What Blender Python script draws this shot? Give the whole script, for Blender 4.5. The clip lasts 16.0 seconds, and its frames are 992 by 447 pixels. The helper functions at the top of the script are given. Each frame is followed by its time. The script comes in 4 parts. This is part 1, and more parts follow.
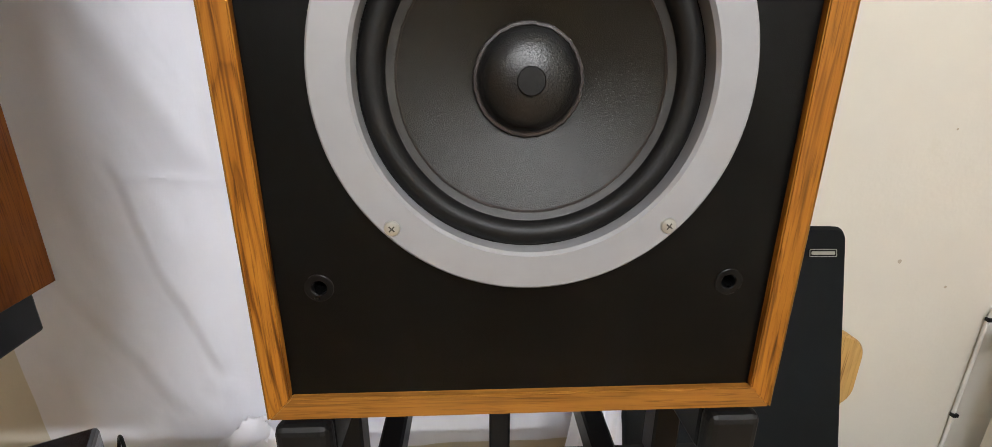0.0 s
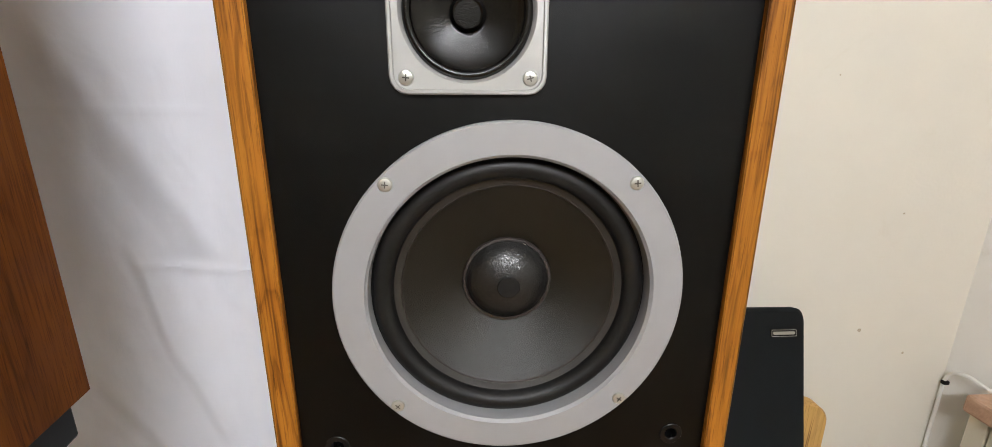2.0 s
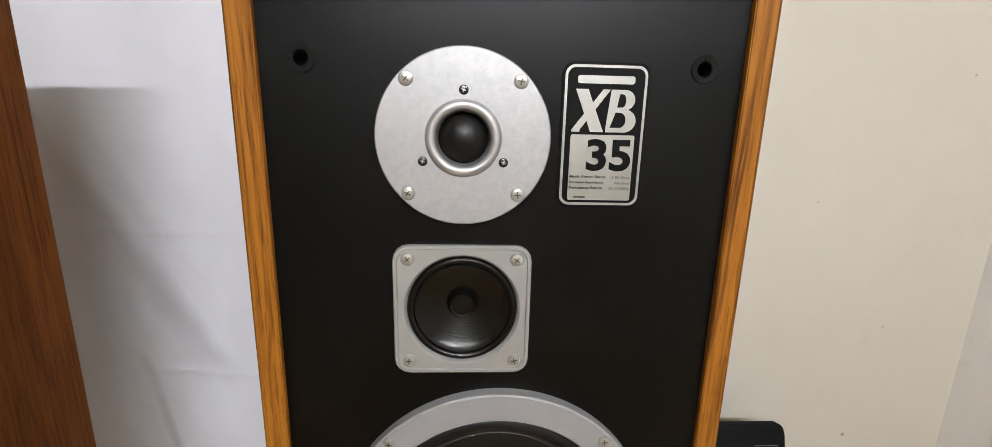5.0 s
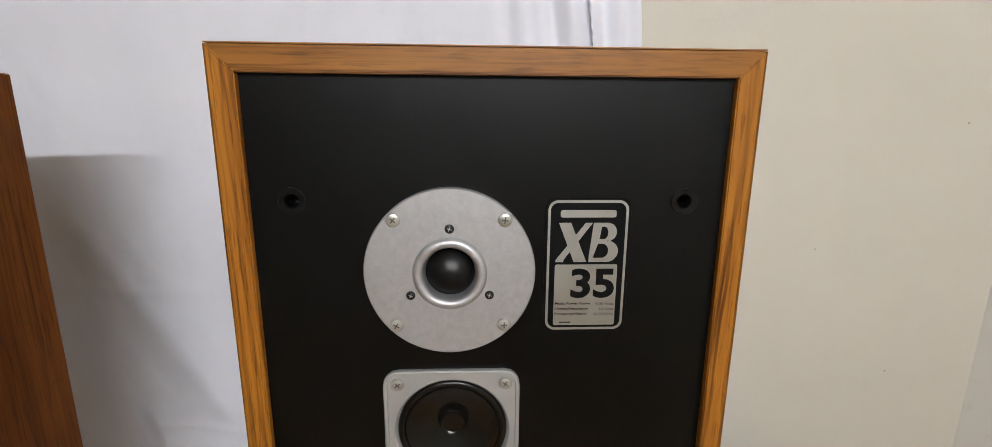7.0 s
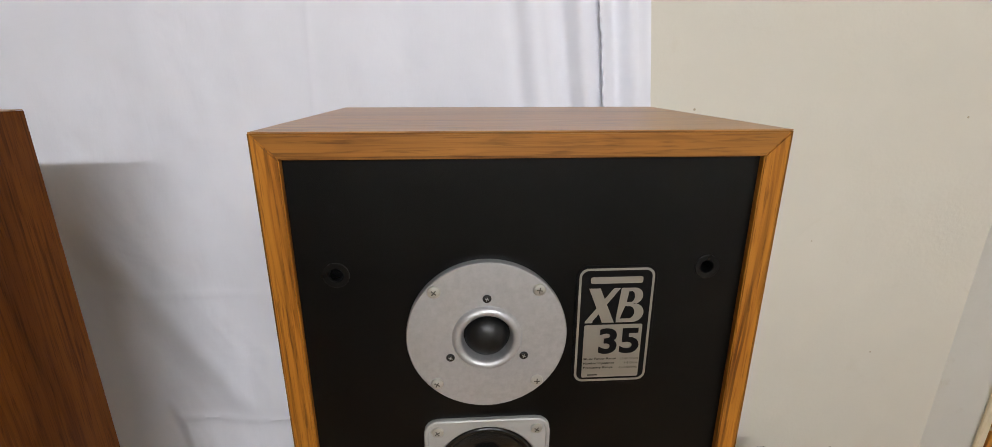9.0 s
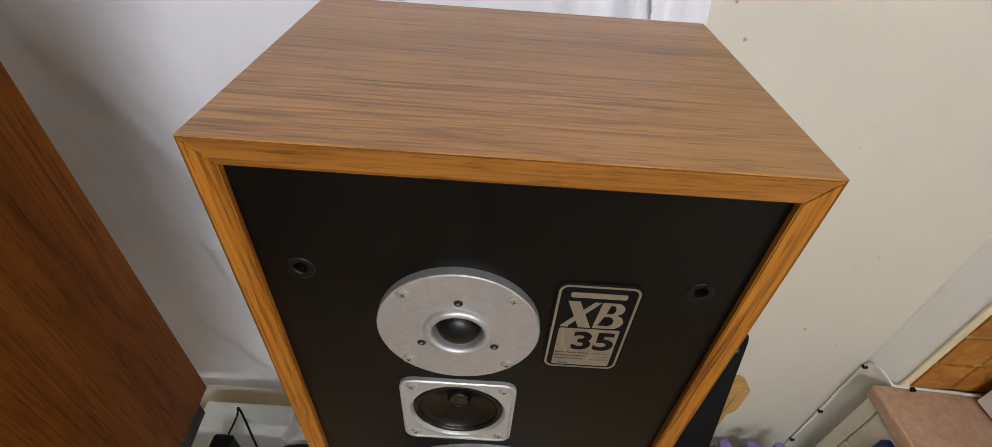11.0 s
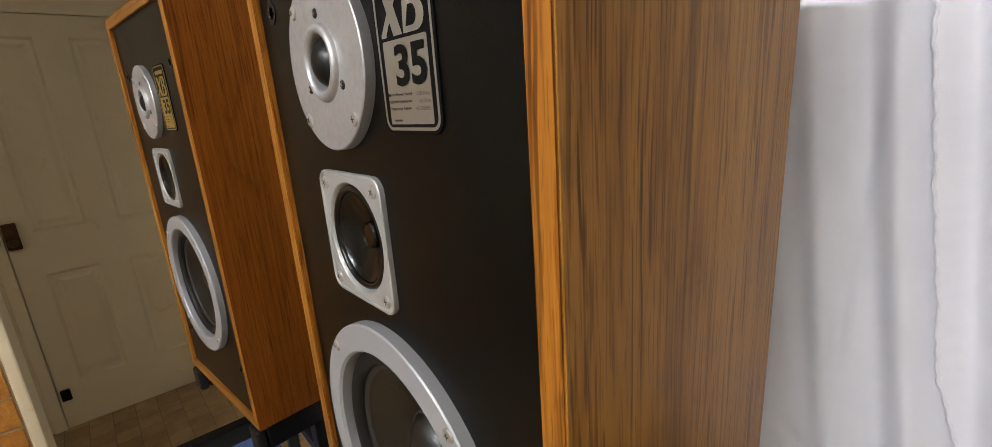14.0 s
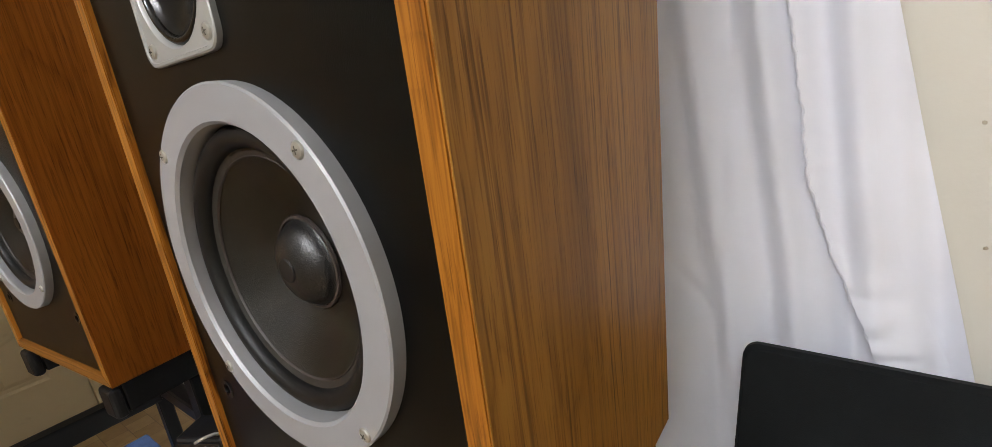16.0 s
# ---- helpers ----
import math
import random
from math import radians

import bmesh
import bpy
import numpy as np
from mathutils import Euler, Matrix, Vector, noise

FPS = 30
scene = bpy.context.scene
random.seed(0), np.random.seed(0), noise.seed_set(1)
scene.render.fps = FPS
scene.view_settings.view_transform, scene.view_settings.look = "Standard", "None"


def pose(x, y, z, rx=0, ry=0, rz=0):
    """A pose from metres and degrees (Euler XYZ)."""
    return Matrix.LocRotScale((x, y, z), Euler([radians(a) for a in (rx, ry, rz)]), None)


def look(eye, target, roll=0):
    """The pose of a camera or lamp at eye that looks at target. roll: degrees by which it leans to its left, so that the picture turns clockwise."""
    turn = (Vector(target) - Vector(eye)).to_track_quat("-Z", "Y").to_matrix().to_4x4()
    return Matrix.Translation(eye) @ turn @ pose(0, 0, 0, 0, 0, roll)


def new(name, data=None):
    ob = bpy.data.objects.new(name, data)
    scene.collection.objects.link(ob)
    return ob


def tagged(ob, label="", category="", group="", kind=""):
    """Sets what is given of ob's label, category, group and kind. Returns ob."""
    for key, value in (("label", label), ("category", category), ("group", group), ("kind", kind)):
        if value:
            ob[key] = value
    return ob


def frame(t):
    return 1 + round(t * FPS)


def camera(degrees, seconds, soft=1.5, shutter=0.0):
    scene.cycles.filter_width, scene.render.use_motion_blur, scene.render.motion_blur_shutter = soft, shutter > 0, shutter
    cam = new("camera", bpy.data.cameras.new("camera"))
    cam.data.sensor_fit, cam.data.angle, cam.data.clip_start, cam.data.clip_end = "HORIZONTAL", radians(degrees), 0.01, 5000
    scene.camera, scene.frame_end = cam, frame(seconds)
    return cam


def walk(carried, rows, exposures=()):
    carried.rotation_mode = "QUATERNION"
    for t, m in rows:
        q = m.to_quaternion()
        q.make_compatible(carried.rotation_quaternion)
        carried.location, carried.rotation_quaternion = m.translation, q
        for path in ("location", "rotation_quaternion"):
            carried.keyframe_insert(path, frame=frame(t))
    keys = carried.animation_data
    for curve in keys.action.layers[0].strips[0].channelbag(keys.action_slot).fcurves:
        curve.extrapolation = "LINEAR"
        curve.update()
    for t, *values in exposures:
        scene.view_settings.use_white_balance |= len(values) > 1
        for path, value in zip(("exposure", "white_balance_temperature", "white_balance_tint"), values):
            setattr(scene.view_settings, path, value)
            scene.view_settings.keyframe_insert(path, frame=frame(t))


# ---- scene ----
cam = camera(92.9, 16.0, 0.4)
PATH = [
    (0, (-0.032, -0.253, 1.294), (0.06, 1.646, 0.672), 0.3),
    (0.5, (-0.029, -0.264, 1.331), (0.081, 1.639, 0.728), 0.4),
    (1, (-0.03, -0.276, 1.365), (0.089, 1.636, 0.792), 0.4),
    (1.5, (-0.031, -0.28, 1.393), (0.087, 1.64, 0.845), 0.3),
    (2, (-0.028, -0.288, 1.42), (0.093, 1.634, 0.879), 0.3),
    (2.5, (-0.025, -0.293, 1.447), (0.093, 1.626, 0.895), 0.5),
    (3, (-0.026, -0.294, 1.475), (0.101, 1.626, 0.929), 0.5),
    (3.5, (-0.027, -0.295, 1.513), (0.092, 1.623, 0.959), 1.2),
    (4, (-0.026, -0.296, 1.546), (0.092, 1.636, 1.042), 1.4),
    (4.5, (-0.025, -0.296, 1.571), (0.096, 1.637, 1.071), 1.4),
    (5, (-0.021, -0.298, 1.596), (0.085, 1.645, 1.14), 1.4),
    (5.2, (-0.02, -0.298, 1.604), (0.089, 1.646, 1.152), 1.2),
    (7.3, (-0.01, -0.287, 1.68), (0.079, 1.667, 1.267), 0.4),
    (7.5, (-0.011, -0.286, 1.683), (0.082, 1.667, 1.259), 0.3),
    (8, (-0.021, -0.289, 1.696), (0.076, 1.657, 1.243), -0.2),
    (8.2, (-0.031, -0.29, 1.704), (0.072, 1.652, 1.233), -0.1),
    (10.3, (-0.046, -0.221, 1.835), (0.11, 1.394, 0.666), 0.7),
    (10.5, (-0.05, -0.205, 1.843), (0.129, 1.329, 0.573), 1.7),
    (11, (-0.01, -0.195, 1.841), (0.017, 1.329, 0.546), 4.4),
    (11.5, (0.109, -0.175, 1.835), (-0.221, 1.339, 0.571), 7.0),
    (12, (0.189, -0.149, 1.795), (-0.655, 1.243, 0.633), 1.1),
    (12.5, (0.239, -0.134, 1.75), (-1.034, 1.104, 0.83), -2.6),
    (13, (0.281, -0.149, 1.693), (-1.161, 1.072, 1.038), -3.5),
    (13.5, (0.295, -0.161, 1.625), (-1.204, 1.067, 1.131), -3.8),
    (14, (0.278, -0.129, 1.552), (-1.19, 1.13, 1.039), -3.9),
    (14.5, (0.273, -0.121, 1.494), (-1.101, 1.229, 0.956), -5.4),
    (15, (0.271, -0.124, 1.462), (-1.01, 1.304, 0.899), -6.8),
    (15.5, (0.277, -0.125, 1.419), (-0.929, 1.364, 0.845), -6.6),
    (16, (0.278, -0.125, 1.38), (-0.9, 1.399, 0.841), -7.3),
]
EXPOSURE = [(0, 0.2), (3, 0.12), (4.3, -0.08), (5, -0.1), (8, -0.4), (10.5, -0.22), (11.2, -0.37), (11.8, -0.36), (13, -0.2), (14.5, 0.02), (16, 0.0)]
walk(cam, [(t, look(eye, target, roll)) for t, eye, target, roll in PATH], EXPOSURE)

# ---- world, lamp, exposure ----
world = bpy.data.worlds.new("world")
scene.world = world
world.use_nodes = True
world.node_tree.nodes["Background"].inputs["Color"].default_value = (0.9, 0.85, 0.75, 1)
world.node_tree.nodes["Background"].inputs["Strength"].default_value = 0.02

TUBE_AT, TUBE_LONG, TUBE_R, TUBE_GLOW = (0.18, -1.6, 2.36), 1.2, 0.018, 265.0

# ---- materials ----
class Mat:
    """A small builder for node materials."""

    def __init__(self, name, colour=(0.5, 0.5, 0.5), rough=0.5, metal=0.0, spec=0.5):
        self.m = bpy.data.materials.new(name)
        self.m.use_nodes = True
        self.t = self.m.node_tree
        self.b = self.t.nodes["Principled BSDF"]
        self.b.inputs["Base Color"].default_value = (*colour, 1)
        self.b.inputs["Roughness"].default_value = rough
        self.b.inputs["Metallic"].default_value = metal
        self.b.inputs["Specular IOR Level"].default_value = spec

    def node(self, kind, **props):
        n = self.t.nodes.new(kind)
        for k, v in props.items():
            n.inputs[k].default_value = v
        return n

    def link(self, a, b):
        self.t.links.new(a, b)

    def coords(self, scale=(1, 1, 1), turn=(0, 0, 0), shift=True):
        c = self.node("ShaderNodeTexCoord")
        mp = self.node("ShaderNodeMapping")
        mp.inputs["Scale"].default_value = scale
        mp.inputs["Rotation"].default_value = turn
        self.link(c.outputs["Object"], mp.inputs["Vector"])
        if shift:
            info = self.node("ShaderNodeObjectInfo")
            mul = self.node("ShaderNodeMath")
            mul.operation = "MULTIPLY"
            mul.inputs[1].default_value = 37.0
            self.link(info.outputs["Random"], mul.inputs[0])
            comb = self.node("ShaderNodeCombineXYZ")
            for i in range(3):
                self.link(mul.outputs[0], comb.inputs[i])
            self.link(comb.outputs[0], mp.inputs["Location"])
        return mp.outputs["Vector"]

    def noise(self, vec, scale, detail=3.0, rough=0.5, distort=0.0):
        n = self.node("ShaderNodeTexNoise")
        n.inputs["Scale"].default_value = scale
        n.inputs["Detail"].default_value = detail
        n.inputs["Roughness"].default_value = rough
        n.inputs["Distortion"].default_value = distort
        self.link(vec, n.inputs["Vector"])
        return n.outputs["Fac"]

    def ramp(self, fac, stops):
        r = self.node("ShaderNodeValToRGB")
        e = r.color_ramp.elements
        while len(e) < len(stops):
            e.new(0.5)
        for s, (p, c) in zip(e, stops):
            s.position = p
            s.color = (*c, 1) if len(c) == 3 else c
        self.link(fac, r.inputs["Fac"])
        return r.outputs["Color"]

    def mix(self, a, b, fac, mode="MIX"):
        n = self.node("ShaderNodeMix")
        n.data_type, n.blend_type = "RGBA", mode
        for sock, v in ((n.inputs[0], fac), (n.inputs[6], a), (n.inputs[7], b)):
            if isinstance(v, (int, float)):
                sock.default_value = v
            elif isinstance(v, tuple):
                sock.default_value = (*v, 1)
            else:
                self.link(v, sock)
        return n.outputs[2]

    def colour(self, sock):
        self.link(sock, self.b.inputs["Base Color"])

    def rough(self, fac, lo, hi):
        n = self.node("ShaderNodeMapRange")
        n.inputs["To Min"].default_value = lo
        n.inputs["To Max"].default_value = hi
        self.link(fac, n.inputs["Value"])
        self.link(n.outputs[0], self.b.inputs["Roughness"])

    def bump(self, fac, strength, dist=0.001):
        n = self.node("ShaderNodeBump")
        n.inputs["Strength"].default_value = strength
        n.inputs["Distance"].default_value = dist
        self.link(fac, n.inputs["Height"])
        last = self.b.inputs["Normal"]
        if last.is_linked:
            self.link(last.links[0].from_socket, n.inputs["Normal"])
        self.link(n.outputs[0], last)


def wood(name, dark, mid, light, grain="z", rough=0.42, period=0.011, line=0.6, fine=0.45, spec=0.2, runs_at=190, hair_at=330, hairs=0.8, sway=0.02):
    """Veneer with grain along one axis: arched growth lines, broad tone, groups of streaks and short pores."""
    m = Mat(name, mid, rough, 0, spec)
    axis = "xyz".index(grain)
    stretch = lambda k: tuple(k if i == axis else 1.0 for i in range(3))
    arch, f, g, p = m.coords(stretch(0.16)), m.coords(stretch(0.018)), m.coords(stretch(0.1)), m.coords(stretch(0.045))
    field = m.noise(arch, 0.11 / period, 2.5, 0.45, 0.25)
    times, wrap = m.node("ShaderNodeMath"), m.node("ShaderNodeMath")
    times.operation, wrap.operation = "MULTIPLY", "FRACT"
    times.inputs[1].default_value = 16.0
    m.link(field, times.inputs[0])
    m.link(times.outputs[0], wrap.inputs[0])
    rings = wrap.outputs[0]
    broad, streak = m.noise(g, 11, 4, 0.6, 0.6), m.noise(f, runs_at, 5, 0.7)
    pores, gate, gate2 = m.noise(p, 620, 3, 0.6), m.noise(arch, 16, 3), m.noise(g, 30, 3, 0.6)
    c = m.ramp(broad, [(0.3, dark), (0.5, mid), (0.7, light)])
    lines = m.ramp(rings, [(0.0, (0.42, 0.34, 0.27)), (0.07, (0.6, 0.53, 0.46)), (0.2, (0.93, 0.91, 0.89)), (0.6, (1, 1, 1)), (0.94, (0.8, 0.76, 0.72)), (1.0, (0.42, 0.34, 0.27))])
    faded = m.mix((1, 1, 1), lines, m.ramp(gate, [(0.36, (0.12, 0.12, 0.12)), (0.62, (1, 1, 1))]))
    c = m.mix(c, faded, line, "MULTIPLY")
    runs = m.ramp(streak, [(0.34, (0.3, 0.22, 0.16)), (0.46, (0.82, 0.77, 0.72)), (0.56, (1, 1, 1))])
    runs = m.mix((1, 1, 1), runs, m.ramp(gate2, [(0.35, (0.45, 0.45, 0.45)), (0.65, (1, 1, 1))]))
    c = m.mix(c, runs, fine, "MULTIPLY")
    c = m.mix(c, m.ramp(pores, [(0.34, (0.4, 0.33, 0.28)), (0.44, (1, 1, 1))]), fine * 0.9, "MULTIPLY")
    # long thin dark lines that wander a little
    wander, less, grow, add = m.node("ShaderNodeTexNoise"), m.node("ShaderNodeVectorMath"), m.node("ShaderNodeVectorMath"), m.node("ShaderNodeVectorMath")
    wander.inputs["Scale"].default_value, wander.inputs["Detail"].default_value = 14, 3
    less.operation, grow.operation, add.operation = "SUBTRACT", "SCALE", "ADD"
    less.inputs[1].default_value, grow.inputs["Scale"].default_value = (0.5, 0.5, 0.5), sway
    m.link(arch, wander.inputs["Vector"])
    m.link(wander.outputs["Color"], less.inputs[0])
    m.link(less.outputs[0], grow.inputs[0])
    m.link(m.coords(stretch(0.006)), add.inputs[0])
    m.link(grow.outputs[0], add.inputs[1])
    hair = m.noise(add.outputs[0], hair_at, 1.5, 0.5)
    hair_c = m.ramp(hair, [(0.33, (0.26, 0.19, 0.14)), (0.4, (0.6, 0.52, 0.45)), (0.46, (1, 1, 1))])
    hair_c = m.mix((1, 1, 1), hair_c, m.ramp(m.noise(g, 22, 3, 0.6), [(0.38, (0.15, 0.15, 0.15)), (0.6, (1, 1, 1))]))
    c = m.mix(c, hair_c, hairs, "MULTIPLY")
    m.colour(c)
    m.rough(streak, rough - 0.06, rough + 0.12)
    m.bump(pores, 0.12, 0.0005)
    m.bump(hair, 0.08, 0.0005)
    return m.m


def plain(name, colour, rough, metal=0.0, var=0.12, scale=30.0, bump=0.1, fine=900.0, dist=0.0004, spec=0.5):
    """A painted, moulded or metal surface with mottling and fine relief."""
    m = Mat(name, colour, rough, metal, spec)
    v = m.coords()
    a = m.noise(v, scale, 4, 0.6)
    b = m.noise(v, fine, 2)
    lo, hi = tuple(k * (1 - var) for k in colour), tuple(min(1, k * (1 + var)) for k in colour)
    m.colour(m.ramp(a, [(0.3, lo), (0.7, hi)]))
    m.rough(a, max(0.03, rough - 0.06), rough + 0.08)
    if bump:
        m.bump(b, bump, dist)
    return m.m


TRIM_H = wood("oiled_teak_lip_h", (0.2, 0.076, 0.012), (0.27, 0.112, 0.018), (0.33, 0.147, 0.028), "x", 0.4, 0.006, 0.5, 0.7, 0.25, 420, 420, 0.75, 0.012)
TRIM_V = wood("oiled_teak_lip_v", (0.25, 0.09, 0.01), (0.345, 0.135, 0.016), (0.42, 0.18, 0.027), "z", 0.4, 0.005, 0.85, 0.8, 0.2, 300, 250, 1.0, 0.045)
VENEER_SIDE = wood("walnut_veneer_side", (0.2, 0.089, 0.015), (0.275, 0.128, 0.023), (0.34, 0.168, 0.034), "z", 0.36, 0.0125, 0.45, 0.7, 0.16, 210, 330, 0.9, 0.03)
# same walnut, base colour raised above the sides for light falling on top
VENEER_TOP = wood("walnut_veneer_top_lit", (0.33, 0.155, 0.045), (0.43, 0.21, 0.064), (0.5, 0.26, 0.088), "x", 0.29, 0.0095, 0.5, 0.7, 0.6, 210, 330, 0.6, 0.025)
VENEER_RED = wood("red_teak_veneer_side", (0.115, 0.032, 0.0035), (0.16, 0.047, 0.005), (0.205, 0.065, 0.008), "z", 0.44, 0.016, 0.5, 0.65, 0.06, 200, 340, 0.5, 0.03)
CHAIR_WOOD = wood("varnished_pine", (0.4, 0.22, 0.06), (0.52, 0.31, 0.1), (0.6, 0.38, 0.14), "z", 0.4, 0.02, 0.3, 0.3)
BROWN_WOOD = wood("dark_stained_wood", (0.06, 0.03, 0.015), (0.09, 0.045, 0.02), (0.13, 0.07, 0.03), "x", 0.5, 0.02, 0.4)


def baffle_mat():
    m = Mat("black_painted_baffle", (0.001, 0.001, 0.001), 0.34, 0, 0.18)
    v = m.coords((1, 1, 0.3))
    a, b = m.noise(v, 14, 4), m.noise(m.coords(), 1500, 2)
    m.colour(m.ramp(a, [(0.3, (0.0007, 0.0008, 0.0008)), (0.7, (0.0013, 0.0014, 0.0014))]))
    m.rough(a, 0.3, 0.4)
    m.bump(b, 0.25, 0.0004)
    return m.m


BAFFLE = baffle_mat()


def alu(name, colour, rough, brush, metal=0.85, var=0.1):
    m = Mat(name, colour, rough, metal)
    v = m.coords((1, 1, 0.12) if brush else (1, 1, 1))
    a, b = m.noise(v, 260, 3, 0.6), m.noise(m.coords(), 40, 3)
    lo, hi = tuple(k * (1 - var) for k in colour), tuple(min(1, k * (1 + var * 0.6)) for k in colour)
    m.colour(m.ramp(a, [(0.3, lo), (0.7, hi)]))
    m.rough(b, rough - 0.06, rough + 0.1)
    m.bump(a, 0.12, 0.0002)
    return m.m


RING = plain("satin_silver_ring", (0.31, 0.31, 0.315), 0.45, 0.25, 0.025, 60, 0.05, 1200, 0.0002)
PLATE = alu("satin_aluminium_plate", (0.45, 0.45, 0.455), 0.43, False, 0.72, 0.09)
MIDPLATE = plain("satin_grey_plate", (0.36, 0.36, 0.345), 0.42, 0.4, 0.03, 60, 0.05, 1200, 0.0002)
SCREW = alu("nickel_screw", (0.5, 0.5, 0.46), 0.28, False, 0.75)
STEEL = alu("brushed_steel", (0.55, 0.55, 0.55), 0.35, False, 0.9)
SLOT = plain("dark_recess", (0.06, 0.055, 0.045), 0.6)
RUBBER = plain("black_rubber", (0.004, 0.004, 0.004), 0.5, 0, 0.15, 60, 0.1, 900, 0.0004, 0.25)
GLOSSBLACK = plain("gloss_black_plastic", (0.012, 0.012, 0.013), 0.22, 0, 0.1, 60, 0.03)
BLACKMETAL = plain("black_powder_coat", (0.003, 0.003, 0.0032), 0.4, 0, 0.2, 40, 0.2, 700, 0.0004, 0.2)
SOCKET = plain("moulded_black_socket", (0.003, 0.003, 0.003), 0.28, 0, 0.1, 60, 0.03, 900, 0.0004, 0.22)
DOME = plain("soft_black_dome", (0.004, 0.004, 0.004), 0.38, 0, 0.1, 60, 0.04, 900, 0.0004, 0.28)


def cone_mat(name, colour, rough, weave, spec=0.5, relief=0.5, spun=0.0):
    m = Mat(name, colour, rough, 0, spec)
    v = m.coords()
    w = m.noise(v, weave, 2, 0.6)
    a = m.noise(m.coords(), 30, 4)
    m.colour(m.ramp(a, [(0.3, tuple(k * 0.8 for k in colour)), (0.7, tuple(k * 1.25 for k in colour))]))
    m.rough(a, rough - 0.03, rough + 0.04)
    m.bump(w, relief, 0.0007)
    if spun:
        around = m.node("ShaderNodeTangent")
        around.direction_type, around.axis = "RADIAL", "Y"
        m.b.inputs["Anisotropic"].default_value = spun
        m.link(around.outputs[0], m.b.inputs["Tangent"])
    return m.m


CONE = cone_mat("doped_fibre_cone", (0.007, 0.0058, 0.0036), 0.32, 1700, 0.4, 0.5)
CAPGLOSS = cone_mat("lacquered_dust_cap", (0.009, 0.0085, 0.008), 0.34, 900, 0.5, 0.45)
MIDCONE = cone_mat("glossy_black_cone", (0.003, 0.0028, 0.0024), 0.2, 700, 0.35, 0.25)
FOAM = plain("rubber_surround", (0.006, 0.0058, 0.0054), 0.46, 0, 0.15, 50, 0.06, 900, 0.0004, 0.25)
APRON = plain("dull_cone_rim", (0.014, 0.012, 0.0095), 0.5, 0, 0.25, 90, 0.15)
GLUE = plain("glue_line", (0.022, 0.015, 0.012), 0.55, 0, 0.4, 120, 0.3)
BADGE_BLACK = plain("badge_black", (0.0035, 0.0035, 0.0035), 0.5, 0, 0.1, 80, 0.02, 900, 0.0004, 0.08)
BADGE_SILVER = plain("badge_silver", (0.44, 0.435, 0.41), 0.4, 0.95, 0.04, 80, 0.02)
BADGE_GOLD = plain("badge_gold", (0.3, 0.2, 0.04), 0.42, 0.5, 0.08, 80, 0.03)


def cloth_mat(name, colour):
    m = Mat(name, colour, 0.85, 0, 0.2)
    v = m.coords()
    a, w = m.noise(v, 6, 4, 0.6), m.noise(v, 1400, 2)
    c = m.noise(m.coords((1, 1, 0.25)), 26, 5, 0.65, 0.8)
    m.colour(m.ramp(a, [(0.3, tuple(k * 0.95 for k in colour)), (0.7, colour)]))
    m.bump(w, 0.15, 0.0004)
    m.bump(c, 0.14, 0.004)
    m.bump(m.noise(m.coords(), 7, 3, 0.5, 0.8), 0.22, 0.012)
    m.b.inputs["Sheen Weight"].default_value = 0.1
    return m.m


SHEET = cloth_mat("white_cotton_sheet", (0.84, 0.848, 0.91))


def wall_mat(name, colour, stain):
    m = Mat(name, colour, 0.7, 0, 0.3)
    v = m.coords()
    a, b, s = m.noise(v, 2.2, 5, 0.65), m.noise(v, 130, 4), m.noise(v, 9, 6, 0.7, 0.6)
    c = m.ramp(a, [(0.3, tuple(k * 0.93 for k in colour)), (0.7, colour)])
    t = m.ramp(s, [(0.62, (1, 1, 1)), (0.8, stain)])
    m.colour(m.mix(c, t, 0.5, "MULTIPLY"))
    m.bump(b, 0.18, 0.002)
    m.bump(s, 0.12, 0.006)
    return m.m


CREAM = wall_mat("cream_painted_plaster", (0.7, 0.665, 0.575), (0.88, 0.85, 0.78))
WHITEWALL = wall_mat("white_gloss_strip", (0.74, 0.72, 0.66), (0.75, 0.7, 0.6))
DOORPAINT = wall_mat("yellowed_door_paint", (0.78, 0.67, 0.46), (0.6, 0.5, 0.35))
CEIL = wall_mat("white_ceiling_paint", (0.86, 0.85, 0.82), (0.9, 0.88, 0.85))


def tile_mat(name, a, b, c, rough):
    m = Mat(name, b, rough, 0, 0.5)
    v = m.coords()
    n, f = m.noise(v, 16, 6, 0.7, 1.0), m.noise(v, 90, 4, 0.6)
    m.colour(m.mix(m.ramp(n, [(0.28, a), (0.5, b), (0.72, c)]), m.ramp(f, [(0.3, (0.7, 0.65, 0.6)), (0.6, (1, 1, 1))]), 0.6, "MULTIPLY"))
    m.rough(f, rough - 0.1, rough + 0.15)
    m.bump(n, 0.5, 0.003)
    return m.m


WALLTILE = tile_mat("orange_stone_tile", (0.26, 0.085, 0.012), (0.44, 0.18, 0.026), (0.56, 0.29, 0.06), 0.4)
FLOORTILE = tile_mat("brown_floor_tile", (0.24, 0.135, 0.05), (0.36, 0.215, 0.085), (0.44, 0.28, 0.125), 0.4)
GROUT = plain("tan_grout", (0.4, 0.3, 0.17), 0.85, 0, 0.15, 40, 0.3, 300)


